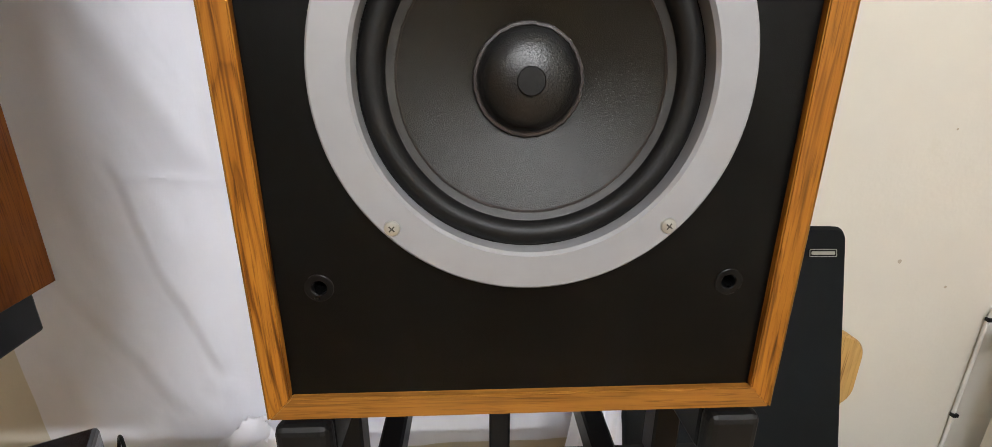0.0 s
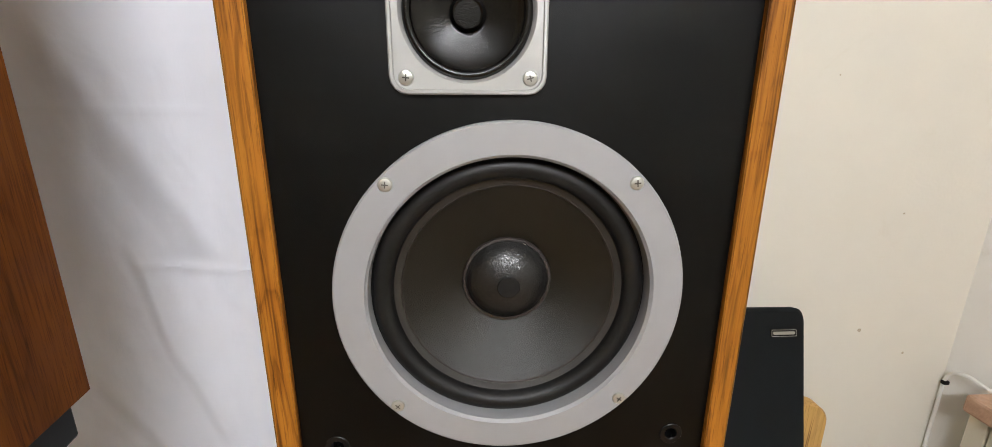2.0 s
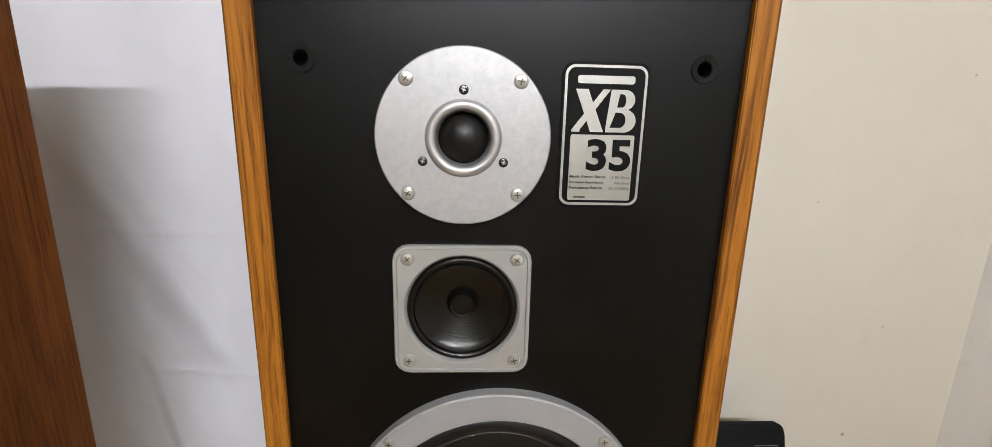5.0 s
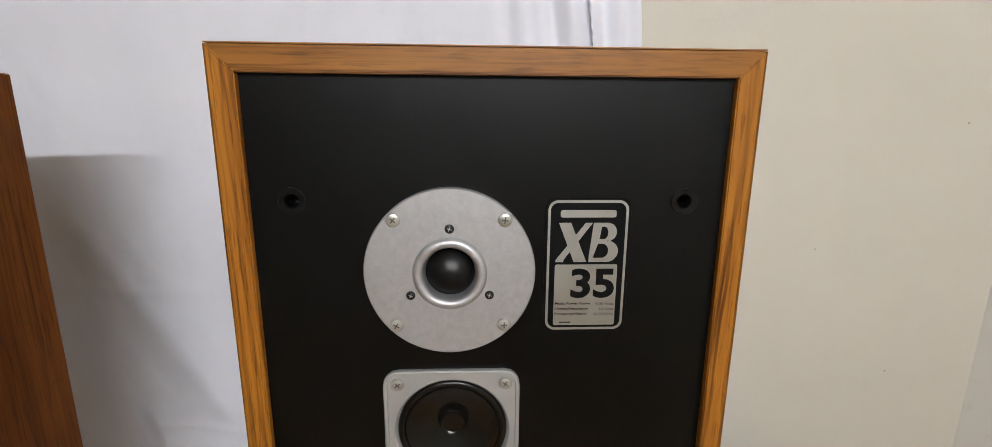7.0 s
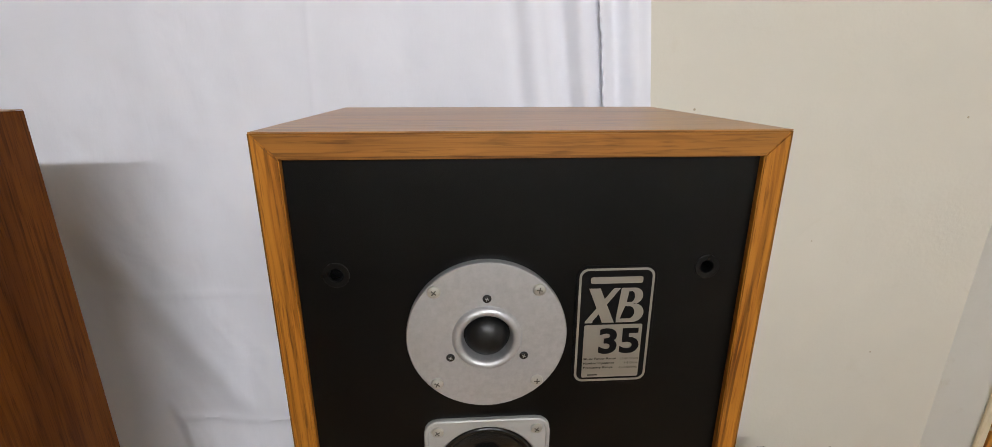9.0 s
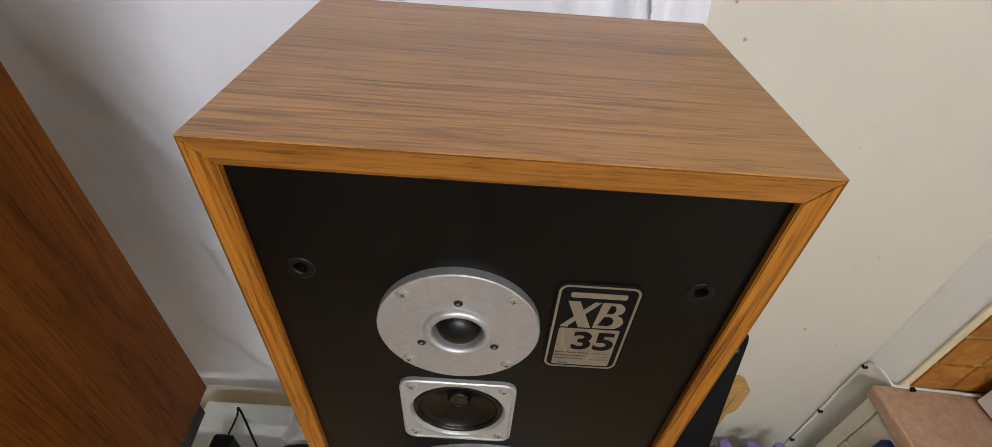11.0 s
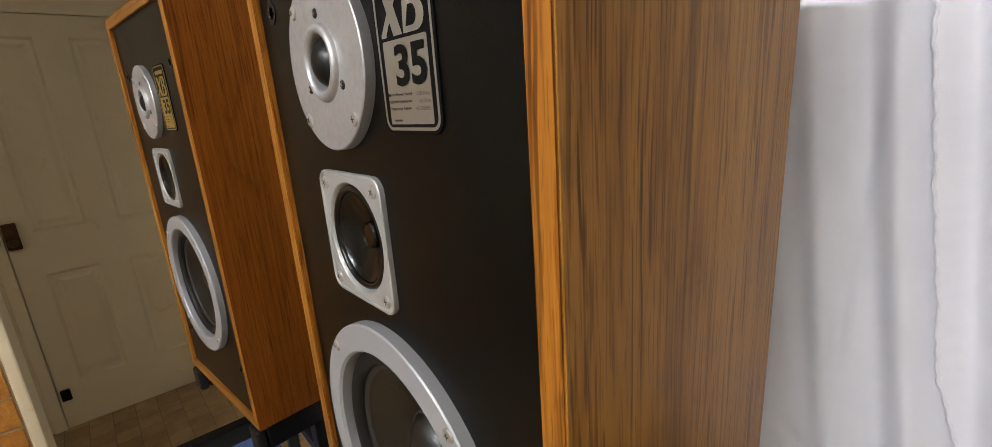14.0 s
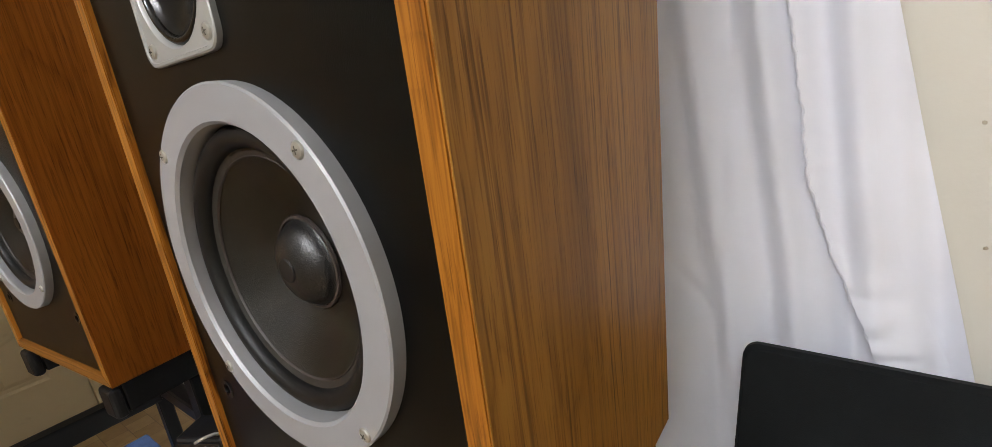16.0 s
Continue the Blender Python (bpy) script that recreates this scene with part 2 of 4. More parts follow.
def vinyl_mat():
    m = Mat("worn_vinyl_sheet", (0.3, 0.2, 0.1), 0.45)
    v = m.coords(shift=False)
    br = m.node("ShaderNodeTexBrick")
    br.inputs["Scale"].default_value = 1.0
    br.inputs["Brick Width"].default_value = 0.11
    br.inputs["Row Height"].default_value = 0.1
    br.inputs["Mortar Size"].default_value = 0.002
    br.inputs["Color1"].default_value = (0.52, 0.37, 0.19, 1)
    br.inputs["Color2"].default_value = (0.36, 0.235, 0.11, 1)
    br.inputs["Mortar"].default_value = (0.28, 0.19, 0.1, 1)
    m.link(v, br.inputs["Vector"])
    a = m.noise(v, 8, 5, 0.7)
    m.colour(m.mix(br.outputs["Color"], m.ramp(a, [(0.3, (0.55, 0.5, 0.45)), (0.7, (1, 1, 1))]), 0.8, "MULTIPLY"))
    m.bump(a, 0.3, 0.003)
    return m.m


VINYL = vinyl_mat()
WHITETOP = plain("white_laminate", (0.72, 0.74, 0.7), 0.3, 0, 0.05, 10, 0.05)
BLUE = plain("blue_woven_cloth", (0.05, 0.1, 0.25), 0.85, 0, 0.3, 40, 0.5, 800, 0.001)
GRILLE = plain("black_grille_cloth", (0.0042, 0.0054, 0.0062), 0.7, 0, 0.3, 12, 0.6, 1200, 0.0006, 0.14)
WORKTOP = tile_mat("pink_beige_worktop", (0.4, 0.24, 0.16), (0.5, 0.31, 0.21), (0.56, 0.37, 0.26), 0.4)
UNIT = plain("cream_unit_front", (0.66, 0.62, 0.5), 0.35, 0, 0.05, 8, 0.04)
BLUEPLASTIC = plain("navy_plastic", (0.012, 0.03, 0.12), 0.3, 0, 0.1, 20, 0.03)
WHITEPLASTIC = plain("white_plastic", (0.75, 0.74, 0.7), 0.35, 0, 0.04, 20, 0.03)
DARKGLASS = plain("dark_oven_glass", (0.01, 0.01, 0.012), 0.08, 0, 0.05, 20, 0)
PURPLE = plain("lilac_cap", (0.22, 0.17, 0.38), 0.4, 0, 0.1, 20, 0.03)
BLACKBOARD = plain("matt_black_board", (0.015, 0.015, 0.016), 0.65, 0, 0.2, 12, 0.2)
DIRT = plain("brown_dirt_spot", (0.45, 0.39, 0.29), 0.9)
SCREENBLUE = Mat("lit_blue_display", (0.02, 0.05, 0.3), 0.3)
SCREENBLUE.b.inputs["Emission Color"].default_value = (0.15, 0.35, 1.0, 1)
SCREENBLUE.b.inputs["Emission Strength"].default_value = 0.8
SCREENBLUE = SCREENBLUE.m


def bottle_mat():
    m = Mat("clear_bottle_plastic", (0.85, 0.9, 0.95), 0.12)
    m.b.inputs["Transmission Weight"].default_value = 0.85
    m.b.inputs["IOR"].default_value = 1.3
    m.bump(m.noise(m.coords(), 60, 2), 0.3, 0.004)
    return m.m


PET = bottle_mat()


TUBEGLOW = Mat("fluorescent_tube", (0.9, 0.9, 0.9), 0.4)
TUBEGLOW.b.inputs["Emission Color"].default_value = (0.93, 0.95, 1.0, 1)
TUBEGLOW.b.inputs["Emission Strength"].default_value = TUBE_GLOW
TUBEGLOW = TUBEGLOW.m
FLOORGROUT = plain("pale_floor_grout", (0.62, 0.52, 0.36), 0.85, 0, 0.15, 40, 0.3, 300)

# ---- mesh helpers ----


def mesh_of(bm, name, mats, smooth=False, angle=35):
    bmesh.ops.recalc_face_normals(bm, faces=bm.faces)
    me = bpy.data.meshes.new(name)
    if smooth:
        for f in bm.faces:
            f.smooth = True
        for e in bm.edges:
            if len(e.link_faces) == 2 and e.calc_face_angle(0) > radians(angle):
                e.smooth = False
    bm.to_mesh(me)
    bm.free()
    for m in mats if isinstance(mats, (list, tuple)) else [mats]:
        me.materials.append(m)
    return me


def part(name, bm, mat, parent=None, label="", at=None, smooth=False):
    ob = new(name, mesh_of(bm, name, mat, smooth))
    if at is not None:
        ob.matrix_basis = at if isinstance(at, Matrix) else Matrix.Translation(at)
    if parent is not None:
        ob.parent = parent
    if label:
        ob["label"] = label
    return ob


def piece(name, me, parent, at):
    """An object on shared mesh data."""
    ob = new(name, me)
    ob.matrix_basis = at if isinstance(at, Matrix) else Matrix.Translation(at)
    ob.parent = parent
    return ob


def thing(name, label, category, at=(0, 0, 0), group="", kind=""):
    ob = new(name)
    ob.empty_display_size = 0.05
    ob.matrix_basis = at if isinstance(at, Matrix) else Matrix.Translation(at)
    return tagged(ob, label, category, group, kind)


def box(x0, x1, y0, y1, z0, z1, bevel=0.0, segs=1, bm=None):
    own = bmesh.new()
    bmesh.ops.create_cube(own, size=1, matrix=Matrix.Translation(((x0 + x1) / 2, (y0 + y1) / 2, (z0 + z1) / 2)) @ Matrix.Diagonal((x1 - x0, y1 - y0, z1 - z0, 1)))
    if bevel:
        bmesh.ops.bevel(own, geom=own.edges[:], offset=bevel, segments=segs, affect="EDGES", profile=0.5)
    if bm is None:
        return own
    tmp = bpy.data.meshes.new("tmp")
    own.to_mesh(tmp)
    own.free()
    bm.from_mesh(tmp)
    bpy.data.meshes.remove(tmp)
    return bm


def lathe(profile, segs=64, axis="y", close=False, wob=None):
    """Turns (radius, depth) pairs round an axis; radius 0 closes with a point."""
    bm = bmesh.new()
    rings = []
    for r, d in profile:
        ring = []
        for i in range(segs if r > 1e-6 else 1):
            a = 2 * math.pi * i / segs
            rr = r + (wob(a, r) if wob else 0)
            c, s = rr * math.cos(a), rr * math.sin(a)
            ring.append(bm.verts.new((c, d, s) if axis == "y" else (c, s, d)))
        rings.append(ring)
    pairs = list(zip(rings, rings[1:]))
    if close:
        pairs.append((rings[-1], rings[0]))
    for a, b in pairs:
        n = max(len(a), len(b))
        for i in range(n):
            j = (i + 1) % n
            q = [a[i % len(a)], a[j % len(a)], b[j % len(b)], b[i % len(b)]]
            q = list(dict.fromkeys(q))
            if len(q) >= 3:
                bm.faces.new(q)
    return bm


def outline(w, h, r, n=6):
    """A rounded rectangle, counter-clockwise, about the origin."""
    pts = []
    for cx, cz, a0 in ((w / 2 - r, h / 2 - r, 0), (-w / 2 + r, h / 2 - r, 90), (-w / 2 + r, -h / 2 + r, 180), (w / 2 - r, -h / 2 + r, 270)):
        for i in range(n + 1):
            a = radians(a0 + 90 * i / n)
            pts.append((cx + r * math.cos(a), cz + r * math.sin(a)))
    return pts


def slab(pts, y_front, y_back, bevel=0.0, bm=None):
    """An outline in x and z made solid between two depths, its front edge chamfered."""
    bm = bm or bmesh.new()
    cx, cz = sum(p[0] for p in pts) / len(pts), sum(p[1] for p in pts) / len(pts)
    rows = []
    steps = [(0, y_back), (0, y_front + bevel), (bevel, y_front)] if bevel else [(0, y_back), (0, y_front)]
    for inset, y in steps:
        row = []
        for x, z in pts:
            d = math.hypot(x - cx, z - cz) or 1
            k = 1 - inset / d
            row.append(bm.verts.new((cx + (x - cx) * k, y, cz + (z - cz) * k)))
        rows.append(row)
    for a, b in zip(rows, rows[1:]):
        for i in range(len(pts)):
            j = (i + 1) % len(pts)
            bm.faces.new((a[i], a[j], b[j], b[i]))
    bm.faces.new(rows[-1])
    bm.faces.new(rows[0][::-1])
    return bm


def band(outer, inner, y_front, y_back, bm=None):
    """A flat frame between two outlines with equal counts, with depth."""
    bm = bm or bmesh.new()
    n = len(outer)
    rows = [[bm.verts.new((x, y, z)) for x, z in pts] for pts, y in ((outer, y_back), (outer, y_front), (inner, y_front), (inner, y_back))]
    for a, b in zip(rows, rows[1:] + rows[:1]):
        for i in range(n):
            j = (i + 1) % n
            bm.faces.new((a[i], a[j], b[j], b[i]))
    return bm


def tube(points, radius, segs=8, mat=None, name="cable"):
    """A round cable through points, as a mesh made from a swept ring."""
    bm = bmesh.new()
    pts = [Vector(p) for p in points]
    fine = []
    for i in range(len(pts) - 1):
        p0, p1, p2, p3 = pts[max(i - 1, 0)], pts[i], pts[i + 1], pts[min(i + 2, len(pts) - 1)]
        for k in range(6):
            t = k / 6
            fine.append(0.5 * ((2 * p1) + (p2 - p0) * t + (2 * p0 - 5 * p1 + 4 * p2 - p3) * t * t + (3 * p1 - p0 - 3 * p2 + p3) * t ** 3))
    fine.append(pts[-1])
    rings = []
    for i, p in enumerate(fine):
        d = (fine[min(i + 1, len(fine) - 1)] - fine[max(i - 1, 0)]).normalized()
        side = d.cross(Vector((0.31, 0.2, 0.93))).normalized()
        up = d.cross(side)
        rings.append([bm.verts.new(p + radius * (math.cos(a) * side + math.sin(a) * up)) for a in (2 * math.pi * k / segs for k in range(segs))])
    for a, b in zip(rings, rings[1:]):
        for i in range(segs):
            j = (i + 1) % segs
            bm.faces.new((a[i], a[j], b[j], b[i]))
    bm.faces.new(rings[0][::-1])
    bm.faces.new(rings[-1])
    return bm


def lettering(text, size, wide, bold=0.0, depth=0.0003):
    """Words as a mesh in the x-z plane facing -y, left end at the origin, stretched to the width."""
    cu = bpy.data.curves.new("letters", "FONT")
    cu.body, cu.size, cu.offset, cu.extrude = text, 1.0, bold, 0.0
    cu.resolution_u = 4
    ob = bpy.data.objects.new("letters", cu)
    scene.collection.objects.link(ob)
    bpy.context.view_layer.update()
    me = bpy.data.meshes.new_from_object(ob.evaluated_get(bpy.context.evaluated_depsgraph_get()))
    bpy.data.objects.remove(ob)
    bpy.data.curves.remove(cu)
    xs, ys = [v.co.x for v in me.vertices], [v.co.y for v in me.vertices]
    x0, y0, sx, sy = min(xs), min(ys), wide / (max(xs) - min(xs)), size / (max(ys) - min(ys))
    bm = bmesh.new()
    bm.from_mesh(me)
    bpy.data.meshes.remove(me)
    for v in bm.verts:
        v.co = ((v.co.x - x0) * sx, -depth, (v.co.y - y0) * sy)
    return bm


# ---- the room ----
BACK, CEILING, RIGHT, LEFT, FRONT = 0.53, 2.5, 1.6, -2.9, -3.8


def structure(name, bm, mat, label, at=None, smooth=False):
    return tagged(part(name, bm, mat, None, "", at, smooth), label, "wall" if "wall" in name else name.split("_")[0], "", "structure")


floor = structure("floor", box(LEFT - 0.1, RIGHT + 0.1, FRONT - 0.1, 1.0, -0.1, 0), FLOORGROUT, "brown tiled kitchen floor with pale grout lines")
structure("ceiling", box(LEFT - 0.1, RIGHT + 0.1, FRONT - 0.1, 1.0, CEILING, CEILING + 0.1), CEIL, "plain white painted kitchen ceiling")
wall_back = structure("wall_back", box(LEFT - 0.1, 0.98, BACK, BACK + 0.1, 0, CEILING), CREAM, "cream painted plaster wall with small marks")
splay = bmesh.new()
foot = [splay.verts.new((x, y, 0)) for x, y in ((0.9802, BACK), (0.989, 0.512), (1.004, 0.484), (1.016, 0.462), (RIGHT + 0.1, 0.462), (RIGHT + 0.1, BACK + 0.1), (0.9802, BACK + 0.1))]
splay.faces.new(foot)
rise = bmesh.ops.extrude_face_region(splay, geom=splay.faces[:])
for v in rise["geom"]:
    if isinstance(v, bmesh.types.BMVert):
        v.co.z = CEILING
wall_tiled = structure("wall_tiled", splay, WHITEWALL, "white plaster return beside orange kitchen tiles")
structure("wall_right", box(RIGHT, RIGHT + 0.1, FRONT, 0.462, 0, CEILING), CREAM, "cream painted kitchen side wall")
structure("wall_front", box(LEFT, RIGHT, FRONT - 0.1, FRONT, 0, CEILING), CREAM, "cream painted kitchen wall")

DOOR0, DOOR1, DOORTOP = -0.48, 0.29, 2.07
bmw = box(LEFT - 0.1, LEFT, FRONT, DOOR0 - 0.05, 0, CEILING)
box(LEFT - 0.1, LEFT, DOOR1 + 0.05, BACK, 0, CEILING, bm=bmw)
box(LEFT - 0.1, LEFT, DOOR0 - 0.05, DOOR1 + 0.05, DOORTOP + 0.05, CEILING, bm=bmw)
structure("wall_left", bmw, DOORPAINT, "yellowed cream wall round the door")


def panel_door():
    """Four-panel door in a frame, facing +x."""
    door = thing("door_1", "closed cream four-panel interior door, paint yellowed", "door", (LEFT, 0, 0), "", "structure")
    w0, w1 = DOOR0, DOOR1
    bm = bmesh.new()
    ys = [w0, w0 + 0.1, -0.17, -0.045, w1 - 0.125, w1]
    zs = [0.01, 0.26, 0.85, 1.07, 1.97, DOORTOP]
    for i in range(5):
        for j in range(5):
            hole = i in (1, 3) and j in (1, 3)
            if not hole:
                box(-0.04, 0, ys[i], ys[i + 1], zs[j], zs[j + 1], bm=bm)
    bmesh.ops.remove_doubles(bm, verts=bm.verts, dist=1e-5)
    part("door_leaf", bm, DOORPAINT, door)
    for i in (1, 3):
        for j in (1, 3):
            a, b, c, d = ys[i], ys[i + 1], zs[j], zs[j + 1]
            pb = bmesh.new()
            rows = []
            for inset, x in ((0, -0.001), (0.012, -0.012), (0.03, -0.013), (0.05, -0.005)):
                rows.append([pb.verts.new((x, y, z)) for y, z in ((a + inset, c + inset), (b - inset, c + inset), (b - inset, d - inset), (a + inset, d - inset))])
            for p, q in zip(rows, rows[1:]):
                for k in range(4):
                    pb.faces.new((p[k], p[(k + 1) % 4], q[(k + 1) % 4], q[k]))
            pb.faces.new(rows[-1])
            part("door_panel", pb, DOORPAINT, door)
    fr = box(-0.05, 0.012, w0 - 0.055, w0 - 0.003, 0, DOORTOP + 0.05, 0.004)
    part("door_frame", fr, DOORPAINT, door)
    part("door_frame", box(-0.05, 0.012, w1 + 0.003, w1 + 0.055, 0, DOORTOP + 0.05, 0.004), DOORPAINT, door)
    part("door_frame", box(-0.05, 0.012, w0 - 0.003, w1 + 0.003, DOORTOP + 0.003, DOORTOP + 0.05, 0.004), DOORPAINT, door)
    lock = part("lock_plate", box(0.002, 0.02, w0 + 0.004, w0 + 0.055, 1.0, 1.13, 0.004), BROWN_WOOD, door, "dark brown rim lock")
    part("knob", lathe([(0, 0.05), (0.016, 0.046), (0.02, 0.036), (0.012, 0.022), (0.008, 0.0)], 16, "z"), BROWN_WOOD, lock, "", Matrix.Translation((0.018, w0 + 0.032, 1.04)) @ pose(0, 0, 0, 0, 90, 0), True)
    part("bolt", box(0.002, 0.02, w0 + 0.01, w0 + 0.05, 0.17, 0.23, 0.003), BLACKMETAL, door, "small dark foot bolt")
    return door


panel_door()

# low tiled wall end beside the door
STUBX, STUBY = -1.6, -0.392
stub = structure("wall_stub", box(STUBX - 0.12, STUBX, -1.35, STUBY - 0.004, 0, CEILING), GROUT, "wall end covered with orange stone tiles")
part("trim", box(STUBX - 0.125, STUBX + 0.012, STUBY - 0.03, STUBY, 0, CEILING, 0.006, 2), DOORPAINT, stub, "cream edging strip")

fix = thing("ceiling_light", "white fluorescent batten light on the ceiling", "light", TUBE_AT)
part("housing", box(-0.63, 0.63, -0.035, 0.035, 0.05, CEILING - TUBE_AT[2] - 0.002, 0.008, 2), WHITEPLASTIC, fix)
for sx in (-1, 1):
    part("socket", box(0.602 * sx - 0.012, 0.602 * sx + 0.012, -0.02, 0.02, -0.022, 0.0495, 0.004), WHITEPLASTIC, fix)
part("tube", lathe([(0, -TUBE_LONG / 2 + 0.012), (TUBE_R, -TUBE_LONG / 2 + 0.012), (TUBE_R, TUBE_LONG / 2 - 0.012), (0, TUBE_LONG / 2 - 0.012)], 16, "z"), TUBEGLOW, fix, "lit white fluorescent tube", pose(0, 0, 0, 0, 90, 0), True)

# ---- loudspeakers ----
W, H, D = 0.33, 0.6375, 0.236
LIP, RECESS = 0.016, 0.005


def screw_mesh(r, head, slot, name):
    """Pan-head screw with a cross recess, facing -y."""
    bm = lathe([(r, 0.0006), (r, -0.0002), (r * 0.86, -r * 0.25), (r * 0.5, -r * 0.36), (0, -r * 0.38)], 20)
    n = len(bm.faces)
    for a in (0, 90):
        one = box(-r * 0.46, r * 0.46, -r * 0.4, -r * 0.3, -r * 0.085, r * 0.085)
        bmesh.ops.rotate(one, verts=one.verts, cent=(0, 0, 0), matrix=Matrix.Rotation(radians(a + 20), 3, "Y"))
        tmp = bpy.data.meshes.new("tmp")
        one.to_mesh(tmp)
        one.free()
        bm.from_mesh(tmp)
        bpy.data.meshes.remove(tmp)
    bm.faces.ensure_lookup_table()
    for f in bm.faces[n:]:
        f.material_index = 1
    return mesh_of(bm, name, [head, slot], True)


RING_SCREW = screw_mesh(0.0046, SCREW, SLOT, "ring_screw")
PLATE_SCREW = screw_mesh(0.0045, SCREW, SLOT, "plate_screw")
BLACK_SCREW = screw_mesh(0.003, GLOSSBLACK, STEEL, "black_screw")


def rounded(s, r, n=96):
    """A square with round corners, its points at even angles."""
    pts = []
    for k in range(n):
        a = 2 * math.pi * k / n
        dx, dz = math.cos(a), math.sin(a)
        lo, hi = 0.0, s
        for _ in range(40):
            mid = (lo + hi) / 2
            qx, qz = abs(dx * mid) - (s / 2 - r), abs(dz * mid) - (s / 2 - r)
            inside = math.hypot(max(qx, 0), max(qz, 0)) <= r
            lo, hi = (mid, hi) if inside else (lo, mid)
        pts.append((dx * lo, dz * lo))
    return pts


def mitred(a, b, c, d, y0, y1, bevel):
    """A lip of the front frame: four corners in x and z, between two depths."""
    bm = bmesh.new()
    f = [bm.verts.new((x, y0, z)) for x, z in (a, b, c, d)]
    g = [bm.verts.new((x, y1, z)) for x, z in (a, b, c, d)]
    bm.faces.new(f[::-1])
    bm.faces.new(g)
    for i in range(4):
        j = (i + 1) % 4
        bm.faces.new((f[i], f[j], g[j], g[i]))
    bmesh.ops.bevel(bm, geom=bm.edges[:], offset=bevel, segments=2, affect="EDGES")
    return bm


def big_letters(h):
    """The letters X and B as heavy slanted strokes, h high, facing -y."""
    bm = bmesh.new()

    def shape(loops, y):
        ed = []
        for pts in loops:
            vs = [bm.verts.new((x * h, y, z * h)) for x, z in pts]
            ed += [bm.edges.new((vs[k], vs[(k + 1) % len(vs)])) for k in range(len(vs))]
        bmesh.ops.triangle_fill(bm, edges=ed, use_beauty=True)

    def bowl(cx, cz, rx, rz):
        return [(cx + rx * math.cos(radians(a)), cz + rz * math.sin(radians(a))) for a in range(90, -91, -15)]

    shape([[(0.06, 1), (0.36, 1), (0.78, 0), (0.46, 0)]], -0.0003)
    shape([[(0.72, 1), (0.9, 1), (0.2, 0.05), (0.2, 0), (0, 0), (0, 0.05)]], -0.00036)
    outer = [(0.92, 1)] + bowl(1.27, 0.765, 0.235, 0.235) + bowl(1.27, 0.275, 0.29, 0.275) + [(0.83, 0), (0.83, 0.12)]
    top = [(1.13, 0.9)] + bowl(1.2, 0.745, 0.09, 0.155) + [(1.08, 0.59)]
    low = [(1.05, 0.47)] + bowl(1.16, 0.29, 0.15, 0.18) + [(0.93, 0.11)]
    shape([outer, top, low], -0.0003)
    return bm


